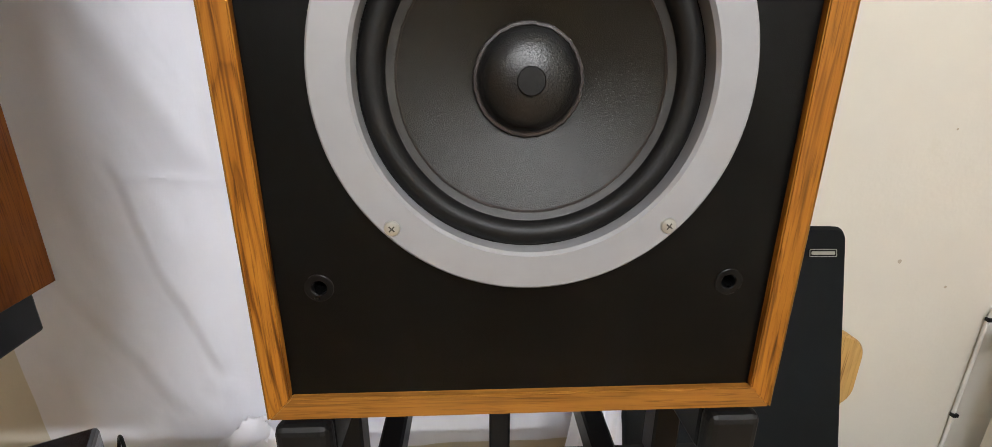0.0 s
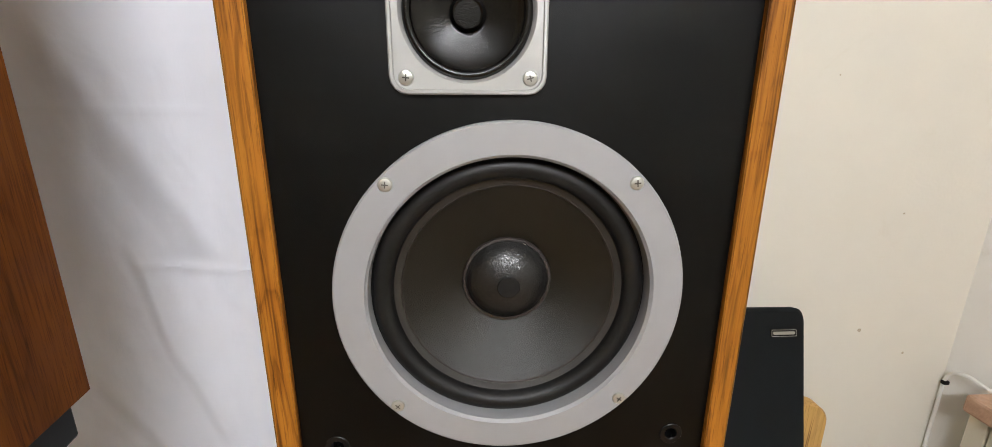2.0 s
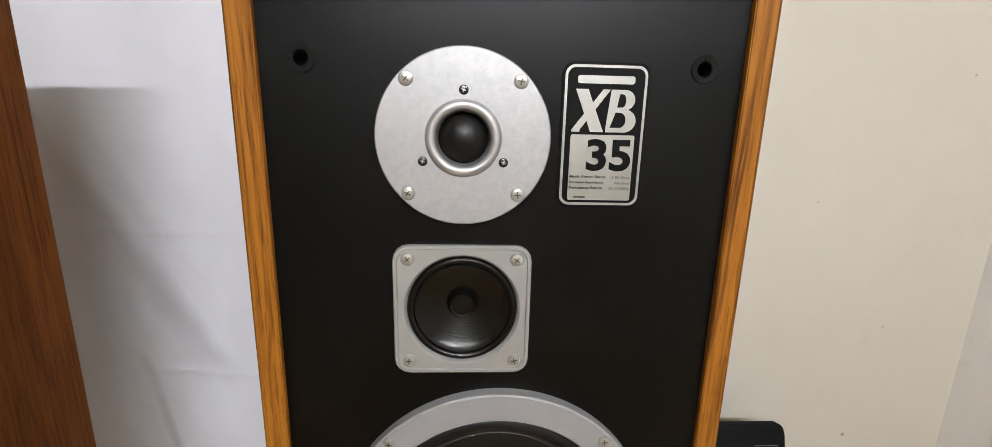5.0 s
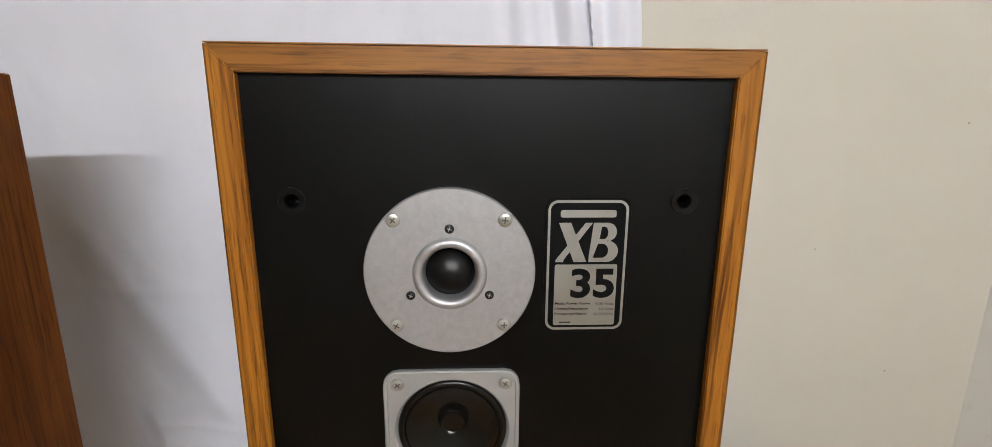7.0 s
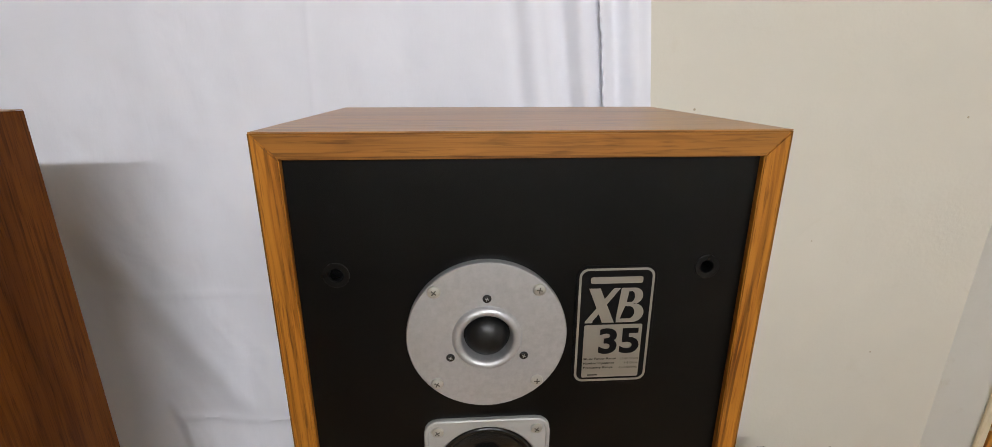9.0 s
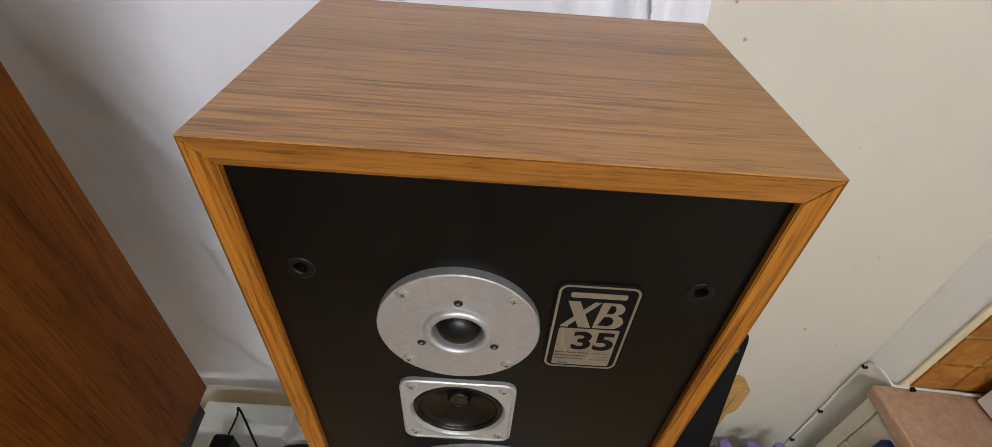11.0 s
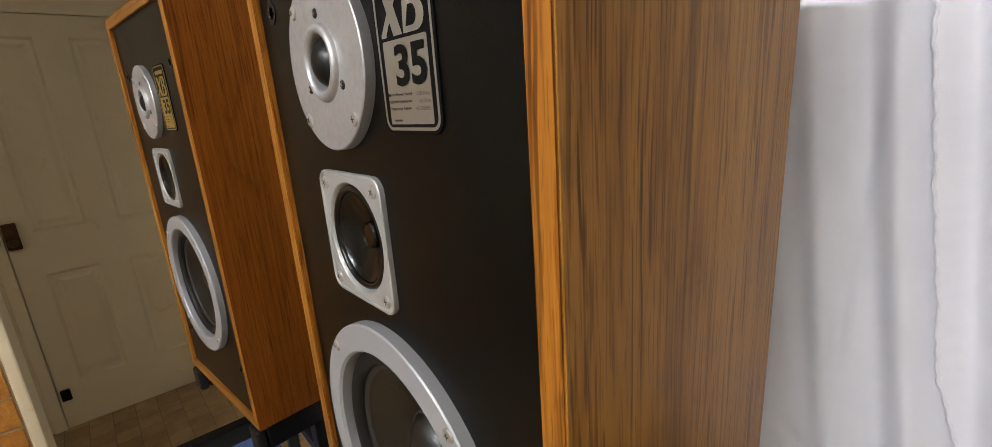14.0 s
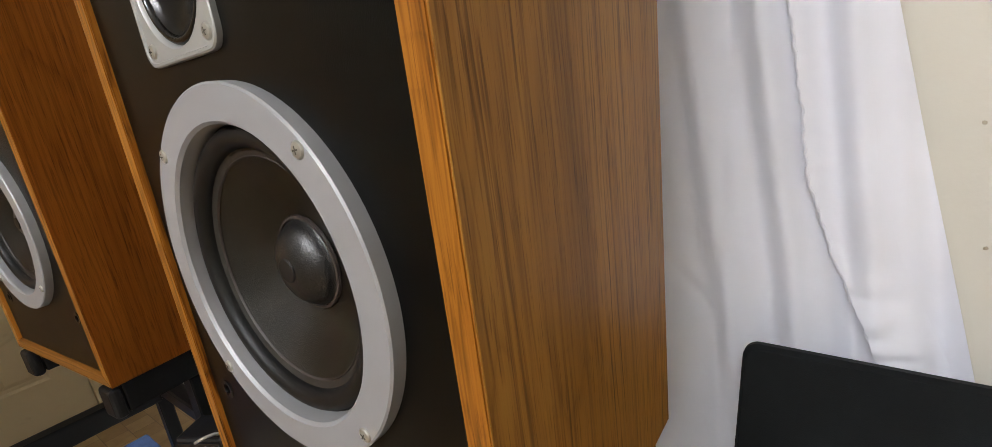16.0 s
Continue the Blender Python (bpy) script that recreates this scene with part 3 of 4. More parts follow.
def loudspeaker(at, side_mat, badge_ink, label):
    sp = thing("loudspeaker", label, "loudspeaker", at, "pair of loudspeakers")
    w, t = W / 2, 0.0155
    # carcass: panels butt behind the front lips
    y0 = 0.0145
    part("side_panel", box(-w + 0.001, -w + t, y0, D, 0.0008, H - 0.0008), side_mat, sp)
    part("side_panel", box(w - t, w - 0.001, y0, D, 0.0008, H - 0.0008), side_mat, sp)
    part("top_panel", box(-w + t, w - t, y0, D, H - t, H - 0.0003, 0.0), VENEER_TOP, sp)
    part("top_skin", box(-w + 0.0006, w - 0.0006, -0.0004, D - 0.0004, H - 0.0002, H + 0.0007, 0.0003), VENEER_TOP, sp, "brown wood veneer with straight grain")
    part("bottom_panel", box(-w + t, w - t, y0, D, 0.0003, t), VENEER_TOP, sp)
    part("back_panel", box(-w + t, w - t, D - 0.016, D - 0.003, t, H - t), BLACKBOARD, sp)
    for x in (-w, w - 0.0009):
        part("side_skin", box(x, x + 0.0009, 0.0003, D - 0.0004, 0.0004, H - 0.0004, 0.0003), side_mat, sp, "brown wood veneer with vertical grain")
    i = LIP
    o = [(-w + 0.001, 0), (w - 0.001, 0), (w - 0.001, H - 0.0004), (-w + 0.001, H - 0.0004)]
    n = [(-w + i, i), (w - i, i), (w - i, H - i), (-w + i, H - i)]
    for k, mat in ((0, TRIM_H), (1, TRIM_V), (2, TRIM_H), (3, TRIM_V)):
        j = (k + 1) % 4
        part("front_lip", mitred(o[k], o[j], n[j], n[k], 0, y0 - 0.0002, 0.0008), mat, sp, "orange-brown solid wood lip")
    # baffle with the three driver openings cut through
    bf = bmesh.new()
    BX, BZ0, BZ1, yb = w - i + 0.0005, i - 0.0005, H - i + 0.0005, RECESS
    holes = [(0.0, WZ, 0.104), (MX, MZ, 0.041), (MX, TZ, 0.03)] + [(0.124 * sx, z, 0.0075) for sx in (-1, 1) for z in (0.0905, 0.5455)]
    edge = [bf.verts.new((x, yb, z)) for x, z in ((-BX, BZ0), (BX, BZ0), (BX, BZ1), (-BX, BZ1))]
    ed = [bf.edges.new((edge[k], edge[(k + 1) % 4])) for k in range(4)]
    for cx, cz, r in holes:
        ring = [bf.verts.new((cx + r * math.cos(2 * math.pi * k / 48), yb, cz + r * math.sin(2 * math.pi * k / 48))) for k in range(48)]
        ed += [bf.edges.new((ring[k], ring[(k + 1) % 48])) for k in range(48)]
    bmesh.ops.triangle_fill(bf, edges=ed, use_beauty=True)
    ext = bmesh.ops.extrude_face_region(bf, geom=bf.faces[:])
    for v in ext["geom"]:
        if isinstance(v, bmesh.types.BMVert):
            v.co.y += 0.012
    part("baffle", bf, BAFFLE, sp, "matt black painted baffle")

    # woofer
    R, r0 = 0.1155, 0.0931
    yf = -0.0045
    wo = part("woofer", lathe([(R, RECESS), (R, yf + 0.0012), (R - 0.0012, yf), (r0 + 0.0022, yf), (r0 + 0.0004, yf + 0.0022), (r0, 0.012), (r0 + 0.006, 0.012), (R - 0.004, RECESS)], 128, close=True), RING, sp, "broad satin silver trim ring", (0.0002, 0, WZ), True)
    sur = [(r0 + 0.004, 0.0085), (r0 - 0.0002, 0.0085)]
    for k in range(17):
        a = math.pi * k / 16
        sur.append((0.0856 + 0.0071 * math.cos(a), 0.0105 - 0.0075 * math.sin(a)))
    sur += [(0.0782, 0.0112)]
    part("surround", lathe(sur, 96), FOAM, wo, "black rubber roll surround", None, True)
    part("apron", lathe([(0.0786, 0.0106), (0.0782, 0.0108), (0.0735, 0.0122), (0.0725, 0.0136)], 96), APRON, wo, "dull flat rim round the cone", None, True)
    part("glue_bead", lathe([(0.0742, 0.0122), (0.0735, 0.0115), (0.0726, 0.0127), (0.074, 0.0131)], 120, close=True, wob=lambda a, r: 0.0006 * noise.noise(Vector((19 * math.cos(a), 19 * math.sin(a), 0)))), GLUE, wo, "brownish glue line", None, True)
    cone = [(0.0738, 0.0125)]
    for k in range(1, 15):
        u = k / 14
        cone.append((0.0738 - u * 0.044, 0.0125 + 0.0208 * (u ** 0.9)))
    part("cone", lathe(cone, 96), CONE, wo, "dark doped fibre cone", None, True)
    cap = [(0.03, 0.034), (0.0302, 0.031)]
    for k in range(1, 13):
        a = math.pi / 2 * k / 12
        cap.append((0.0284 * math.cos(a), 0.0313 - 0.0158 * math.sin(a)))
    cap[-1] = (0, 0.0155)
    part("dust_cap", lathe(cap, 64), CAPGLOSS, wo, "domed dark dust cap", None, True)
    part("cap_spot", lathe([(0.0082, 0.0173), (0.0081, 0.0156), (0.0075, 0.0151), (0, 0.0149)], 40), FOAM, wo, "smooth black centre spot", None, True)
    part("glue_bead", lathe([(0.0325, 0.0315), (0.0318, 0.0297), (0.0302, 0.0295), (0.029, 0.0317), (0.0305, 0.033)], 84, close=True, wob=lambda a, r: 0.0007 * noise.noise(Vector((17 * math.cos(a), 17 * math.sin(a), 3)))), GLUE, wo, "", None, True)
    for sx in (-1, 1):
        for sz in (-1, 1):
            piece("screw", RING_SCREW, wo, Matrix.Translation((0.0775 * sx, yf, 0.0775 * sz)) @ pose(0, 0, 0, 0, 40 * sx + 25 * sz, 0))

    # midrange
    s, hole = 0.0925, 0.0385
    sq, lip_in, lip_top, lip_top2 = (rounded(s - d, r) for d, r in ((0, 0.0105), (0.006, 0.0085), (0.0016, 0.0098), (0.0048, 0.009)))
    circ = [(hole * math.cos(a), hole * math.sin(a)) for a in (2 * math.pi * k / 96 for k in range(96))]
    pl = bmesh.new()
    rows = []
    cin = [(x * 0.965, z * 0.965) for x, z in circ]
    cout = [(x * 1.035, z * 1.035) for x, z in circ]
    for pts, y in ((sq, RECESS), (sq, 0.0018), (lip_top, 0.001), (lip_top2, 0.001), (lip_in, 0.0021), (cout, 0.0021), (circ, 0.0034), (cin, 0.009)):
        rows.append([pl.verts.new((x, y, z)) for x, z in pts])
    for a, b in zip(rows, rows[1:]):
        for k in range(len(sq)):
            j = (k + 1) % len(sq)
            pl.faces.new((a[k], a[j], b[j], b[k]))
    mi = part("midrange", pl, MIDPLATE, sp, "square satin grey plate with rounded corners", (MX, 0, MZ), True)
    ms = [(0.0392, 0.0062)]
    for k in range(9):
        a = math.pi * k / 8
        ms.append((0.0352 + 0.0026 * math.cos(a), 0.0062 - 0.003 * math.sin(a)))
    for k in range(1, 13):
        u = k / 12
        ms.append((0.0326 - u * 0.0232, 0.0066 + 0.0095 * u ** 0.75))
    part("cone", lathe(ms, 72), MIDCONE, mi, "glossy black paper cone", None, True)
    part("dust_cap", lathe([(0.0098, 0.0168), (0.0098, 0.0132), (0.0088, 0.0118), (0.0076, 0.0127), (0, 0.0127)], 32), MIDCONE, mi, "", None, True)
    for sx in (-1, 1):
        for sz in (-1, 1):
            piece("screw", PLATE_SCREW, mi, Matrix.Translation((0.0364 * sx, 0.002, 0.0368 * sz)) @ pose(0, 0, 0, 0, 35 * sx - 20 * sz, 0))

    # tweeter
    pr = [(0.0545, RECESS), (0.0545, -0.0014), (0.0538, -0.0022), (0.0238, -0.0022)]
    for k in range(9):
        a = math.pi * k / 8
        pr.append((0.0202 + 0.0033 * math.cos(a), -0.0026 - 0.0034 * math.sin(a)))
    pr += [(0.0163, 0.0005), (0.0158, 0.003), (0.0158, 0.006)]
    tw = part("tweeter", lathe(pr, 112), PLATE, sp, "round satin aluminium plate", (MX, 0, TZ), True)
    dm = [(0.016, 0.0032), (0.0155, 0.0034), (0.015, 0.0024)]
    for k in range(1, 11):
        a = math.pi / 2 * k / 10
        dm.append((0.0148 * math.cos(a), 0.0024 - 0.0102 * math.sin(a)))
    dm[-1] = (0, -0.0078)
    part("dome", lathe(dm, 48), DOME, tw, "soft black dome", None, True)
    for sx in (-1, 1):
        for sz in (-1, 1):
            piece("screw", PLATE_SCREW, tw, Matrix.Translation((0.0347 * sx, -0.0022, 0.0347 * sz)) @ pose(0, 0, 0, 0, 30 * sx + 50 * sz, 0))
    for a in (90, 210, 330):
        piece("black_screw", BLACK_SCREW, tw, (0.029 * math.cos(radians(a)), -0.0021, 0.029 * math.sin(radians(a))))

    # grille sockets
    sock = lathe([(0.0086, RECESS), (0.0086, RECESS - 0.0006), (0.0082, RECESS - 0.0009), (0.005, RECESS - 0.0008), (0.0044, RECESS - 0.0002), (0.004, RECESS + 0.014), (0, RECESS + 0.014)], 32)
    sock_me = mesh_of(sock, "grille_socket", SOCKET, True)
    for sx in (-1, 1):
        for z in (0.0905, 0.5455):
            ob = piece("grille_socket", sock_me, sp, (0.124 * sx, 0, z))

    # badge
    bx, bz, bw, bh = 0.0622, 0.5025, 0.0555, 0.0915
    yb = RECESS
    badge = part("badge", slab(outline(bw, bh, 0.0075, 8), yb - 0.0012, yb, 0.0003), BADGE_BLACK, sp, "black and metallic model badge", (bx, 0, bz))
    ink = yb - 0.0014
    part("border", band(outline(bw - 0.0036, bh - 0.0036, 0.0063, 8), outline(bw - 0.0068, bh - 0.0068, 0.005, 8), ink, yb - 0.0011), badge_ink, badge)
    # maker's word as plain bars
    part("word_mark", slab(outline(0.036, 0.0048, 0.0015, 4), ink, yb - 0.0011), badge_ink, badge, "", (0, 0, 0.0352))
    part("lettering", big_letters(0.0262), badge_ink, badge, "large letters XB", (-0.0205, yb - 0.0012, 0.0032))
    fr = outline(0.0412, 0.0422, 0.0012, 3)
    part("panel", slab(fr, ink, yb - 0.0011), badge_ink, badge, "", (0, 0, -0.0196))
    part("lettering", lettering("35", 0.0205, 0.029, 0.032), BADGE_BLACK, badge, "large numerals 35", (-0.0098, ink - 0.00005, -0.0216))
    for k, (a, b) in enumerate((("Music Power Range", "15-80 Watts"), ("Nominal Impedance", "4-8 Ohms"), ("Frequency Range", "45-22000Hz"))):
        z = -0.0266 - 0.0036 * k
        part("lettering", lettering(a, 0.0022, 0.0235 - 0.0012 * (k == 1) - 0.002 * (k == 2), 0.015), BADGE_BLACK, badge, "", (-0.0198, ink - 0.00005, z))
        wd = 0.0125 - 0.0025 * (k == 1) + 0.001 * (k == 2)
        part("lettering", lettering(b, 0.0019, wd), SLOT, badge, "", (0.0196 - wd, ink - 0.00005, z))
    part("small_print", slab([(-0.0165, -0.0392), (-0.009, -0.0392), (-0.009, -0.0382), (-0.0165, -0.0382)], ink - 0.0002, ink), SLOT, badge)
    return sp


WZ, MX, MZ, TZ = 0.2078, -0.0263, 0.384, 0.5002
Z0 = 1.08
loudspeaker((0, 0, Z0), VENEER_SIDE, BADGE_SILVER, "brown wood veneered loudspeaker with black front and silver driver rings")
S2 = Matrix.Translation((-0.611, -0.031, Z0)) @ pose(0, 0, 0, 0, 0, 6.2)
loudspeaker(S2, VENEER_RED, BADGE_GOLD, "reddish wood veneered loudspeaker with black front and gold badge")

# ---- white sheet behind the speakers ----


def lerp_at(z, table):
    for (z0, v0), (z1, v1) in zip(table, table[1:]):
        if z <= z1 or (z1, v1) == table[-1]:
            return v0 + (v1 - v0) * (z - z0) / (z1 - z0)


SHEET_R = [(0.5, 0.51), (1.02, 0.404), (1.42, 0.309), (1.72, 0.262), (1.87, 0.249), (2.2, 0.23)]
SHEET_L = [(0.5, -0.82), (0.9, -0.835), (1.2, -0.95), (1.9, -1.12), (2.2, -1.2)]
HEM = [(0.5, 0.5), (0.95, 0.352), (1.046, 0.318), (1.15, 0.275), (1.235, 0.249), (1.43, 0.222), (1.55, 0.207), (1.72, 0.183), (2.2, 0.135)]


def smooth(u):
    u = min(1, max(0, u))
    return u * u * (3 - 2 * u)


def fold(x, z, a, b, height, width, fade=0.12):
    """A soft step in the cloth along the line a-b: it recedes on the side to the left of and below the line."""
    ax, az, bx, bz = *a, *b
    length = math.hypot(bx - ax, bz - az)
    ux, uz = (bx - ax) / length, (bz - az) / length
    t = (x - ax) * ux + (z - az) * uz
    d = -(x - ax) * uz + (z - az) * ux
    d += 0.012 * noise.noise(Vector((6 * x, 4 * z, 2)))
    ends = smooth((t + fade) / fade) * smooth((length + fade - t) / fade)
    far = math.exp(-max(0, abs(d) - width) / 0.16)
    return height * ends * far * (0.5 - smooth(0.5 + d / width)) 


def sheet_y(x, z):
    """Depth of the hanging cloth: soft folds and pressed creases, long hanging folds towards its free side."""
    y = 0.497 + 0.008 * math.sin(3.1 * x + 1.2 * z) + 0.011 * noise.noise(Vector((2.2 * x, 3.0, 1.3 * z)))
    y += fold(x, z, (-0.7, 1.52), (-0.5, 1.18), 0.022, 0.09)
    y += fold(x, z, (-0.6, 1.13), (-0.5, 0.8), 0.009, 0.03, 0.05)
    y += fold(x, z, (-0.74, 0.98), (-0.58, 0.7), 0.009, 0.05, 0.08)
    y += fold(x, z, (-0.45, 1.42), (-0.28, 1.22), 0.01, 0.1)
    y += fold(x, z, (-0.36, 0.98), (-0.2, 0.74), 0.012, 0.07)
    crease = smooth((x + 0.61) / 0.03) * smooth((0.1 - x) / 0.1)
    y -= crease * 0.0045 * math.exp(-abs(z - 1.128 + 0.05 * (x + 0.5)) / 0.007)
    y -= 0.0022 * smooth((0.1 - x) / 0.1) * math.exp(-abs(z - 1.38 + 0.02 * x) / 0.006) + 0.0018 * math.exp(-abs(x + 0.33 - 0.03 * z) / 0.006)
    s = x + 0.13 * (z - 1.2)
    k = smooth((s - 0.08) / 0.1)
    y += k * (0.0085 * math.sin(s * 74 + 1.2 * noise.noise(Vector((3 * x, 0, 1.1 * z)))) + 0.003 * math.sin(s * 160 + 1))
    edge = x - 0.162 - 0.006 * math.sin(5 * z)
    y += 0.007 * (0.5 - smooth(0.5 + edge / 0.02)) * math.exp(-abs(edge) / 0.05) * smooth((1.75 - z) / 0.2)
    px, pz = x - 0.127, z - 1.079
    y += 0.007 * math.exp(-((px + 0.7 * pz) / 0.012) ** 2 - (pz / 0.035) ** 2)
    y += 0.005 * noise.noise(Vector((8 * x + 2 * z, 1, 6 * z - 2 * x))) + 0.0018 * noise.noise(Vector((26 * x, 5, 19 * z)))
    return y


def hanging(name, x_of, z0, z1, nx, nz, off, thick):
    bm = bmesh.new()
    grid = []
    for j in range(nz + 1):
        z = z0 + (z1 - z0) * j / nz
        a, b = x_of(z)
        grid.append([bm.verts.new((x := a + (b - a) * i / nx, min(sheet_y(x, z) + off(x, z, i / nx), BACK - 0.004), z)) for i in range(nx + 1)])
    for j in range(nz):
        for i in range(nx):
            bm.faces.new((grid[j][i], grid[j][i + 1], grid[j + 1][i + 1], grid[j + 1][i]))
    return bm


sheet = tagged(part("backdrop_sheet", hanging("sheet", lambda z: (lerp_at(z, SHEET_L), lerp_at(z, SHEET_R)), 0.59, 2.15, 420, 240, lambda x, z, u: 0, 0.001), SHEET, None, "", None, True), "white cotton sheet hung behind the speakers, creased", "sheet")
hem_bm = hanging("hem", lambda z: (lerp_at(z, HEM) + 0.0006 * math.sin(z * 130) + 0.0022 * noise.noise(Vector((0, 4, 17 * z))), lerp_at(z, HEM) + 0.06), 0.8, 2.15, 20, 420, lambda x, z, u: -0.0015 - 0.0095 * (1 - u) ** 2 - (1 - u) * noise.noise(Vector((14 * x, 2, 70 * z))) * (0.0012 + 0.007 * smooth((1.2 - z) / 0.16)) - 0.012 * (1 - u) * math.exp(-((z - 1.07) / 0.06) ** 2), 0.001)
part("hem", hem_bm, SHEET, sheet, "gathered hem", None, True)
fringe = []
for k in range(260):
    z = 0.9 + 1.0 * k / 259
    x = lerp_at(z, HEM) + 0.0006 * math.sin(z * 130) + 0.0022 * noise.noise(Vector((0, 4, 17 * z)))
    fringe.append((x - 0.001 + 0.0007 * math.sin(z * 330 + 2 * noise.noise(Vector((0, 0, 20 * z)))), sheet_y(x, z) - 0.0125, z))
part("hem_edge", tube(fringe, 0.0018), SHEET, sheet, "puckered stitched edge", None, True)
part("rail", lathe([(0, -1.3), (0.01, -1.3), (0.01, 0.35), (0, 0.35)], 12, "z"), WHITEPLASTIC, sheet, "", Matrix.Translation((0, 0.5, 2.15)) @ pose(0, 0, 0, 0, 90, 0), True)


def crumple(name, cx, cy, z, sx, sy, h, seed, label):
    bm = bmesh.new()
    n = 46
    grid = []
    for j in range(n + 1):
        row = []
        for i in range(n + 1):
            u, v = i / n * 2 - 1, j / n * 2 - 1
            r = min(1, math.hypot(u, v))
            f = (1 - r ** 2.2)
            q = Vector((2.2 * u + seed, 2.2 * v, seed))
            ridge = 1 - abs(noise.noise(q * 1.3)) * 2
            row.append(bm.verts.new((cx + sx * u * (1 + 0.15 * noise.noise(q)), cy + sy * v * (1 + 0.15 * noise.noise(q + Vector((5, 0, 0)))), z + max(0.001, h * f * (0.7 + 0.16 * ridge + 0.06 * noise.noise(q * 3))))))
        grid.append(row)
    for j in range(n):
        for i in range(n):
            bm.faces.new((grid[j][i], grid[j][i + 1], grid[j + 1][i + 1], grid[j + 1][i]))
    return tagged(part(name, bm, SHEET, None, "", None, True), label, "cloth")


# ---- low table behind, raised shelf and black stands ----
table = thing("table", "low white laminate table behind the shelf", "table", (0, 0, 0))
TZ0, SHELF = 0.57, 0.92
part("tabletop", box(-0.76, 0.3, 0.215, 0.46, TZ0 - 0.03, TZ0, 0.003, 2), WHITETOP, table)
for x in (-0.72, 0.26):
    for y in (0.24, 0.43):
        part("leg", box(x - 0.018, x + 0.018, y - 0.018, y + 0.018, 0, TZ0 - 0.03, 0.002), WHITETOP, table)
crumple("crumpled_cloth", -0.37, 0.385, TZ0, 0.15, 0.1, 0.22, 3.1, "crumpled white cloth heaped behind the shelf")
crumple("crumpled_cloth", 0.18, 0.37, TZ0, 0.08, 0.085, 0.34, 8.4, "crumpled white cloth bunched behind the speaker")

rack = thing("shelf_rack", "white shelf on a black steel frame under the loudspeakers", "rack", (0, 0, 0))
LOW = 0.7
part("back_board", box(-0.79, 0.2, 0.1785, 0.275, LOW - 0.058, LOW - 0.04, 0.002, 2), WHITETOP, rack, "lower white board behind the shelf")
part("shelf", box(-0.784, 0.2, -0.138, 0.178, LOW - 0.018, LOW, 0.002, 2), WHITETOP, rack, "white laminate shelf board")
part("front_rail", box(-0.784, 0.2, -0.162, -0.1385, LOW - 0.04, LOW - 0.002, 0.003), BLACKMETAL, rack)
part("side_rail", box(-0.721, -0.691, -0.118, 0.0847, SHELF - 0.004, SHELF + 0.034, 0.004, 2), BLACKMETAL, rack)
part("cross_rail", box(-0.8, 0.2, 0.085, 0.113, SHELF + 0.001, SHELF + 0.027, 0.003), BLACKMETAL, rack)
part("arm", box(-0.474, -0.446, -0.12, 0.084, SHELF + 0.001, SHELF + 0.03, 0.003), BLACKMETAL, rack)
part("arm", box(-0.474, -0.446, 0.114, 0.19, SHELF - 0.0395, SHELF - 0.008, 0.003), BLACKMETAL, rack)
part("knob", lathe([(0, 0), (0.012, 0), (0.013, 0.005), (0.012, 0.02), (0, 0.02)], 20, "z"), RUBBER, rack, "round black end knob", Matrix.Translation((-0.6905, -0.088, SHELF + 0.008)) @ pose(0, 0, 0, 0, 90, 0), True)
for x in (-0.77, 0.18):
    for y in (-0.151, 0.1):
        part("leg", box(x - 0.012, x + 0.012, y - 0.01, y + 0.012, 0, LOW - 0.0405 if y < 0 else SHELF, 0.002), BLACKMETAL, rack)
part("blue_mat", box(-1.03, -0.788, -0.36, 0.106, LOW - 0.016, LOW - 0.002, 0.004, 2), BLUE, rack, "blue woven mat")
part("mat_support", box(-1.03, -0.788, -0.36, 0.106, LOW - 0.034, LOW - 0.0165, 0.002), BLACKMETAL, rack)


def speaker_stand(at, rails, label):
    st = thing("speaker_stand", label, "stand", at, "pair of speaker stands")
    top = Z0 - SHELF - 0.0275
    for x in (-0.144, 0.141):
        part("arm", box(x - 0.016, x + 0.016, 0.012, 0.225 if rails else 0.215, top - 0.045, top, 0.003, 2), BLACKMETAL, st)
        part("end_cap", box(x - 0.018, x + 0.018, -0.004, 0.0115, top - 0.048, top - 0.004, 0.006, 3), RUBBER, st, "black rubber end cap")
        part("leg", box(x - 0.012, x + 0.012, 0.088, 0.112, 0, top - 0.0455, 0.002), BLACKMETAL, st)
    if rails:
        for x in (-0.097, 0.064):
            part("rail", box(x - 0.009, x + 0.009, -0.02, 0.2, top - 0.08, top - 0.0555, 0.002), BLACKMETAL, st)
        part("post", box(-0.02, -0.002, 0.088, 0.112, 0, top - 0.0005, 0.002), BLACKMETAL, st)
    yc = 0.115 if rails else 0.05
    part("crossbar", box(-0.1275, 0.1245, yc, yc + 0.025, top - 0.03, top - 0.005, 0.003), BLACKMETAL, st)
    return st


speaker_stand((0, 0, SHELF + 0.0275), True, "black steel stand with rubber caps and two rails")
speaker_stand(Matrix.Translation((-0.611, -0.031, SHELF + 0.0275)) @ pose(0, 0, 0, 0, 0, 6.2), False, "black steel stand with rubber end caps")

part("player_tray", box(-0.4455, -0.31, 0.005, 0.0845, SHELF + 0.001, SHELF + 0.03, 0.003), BLACKMETAL, rack, "flat black tray")

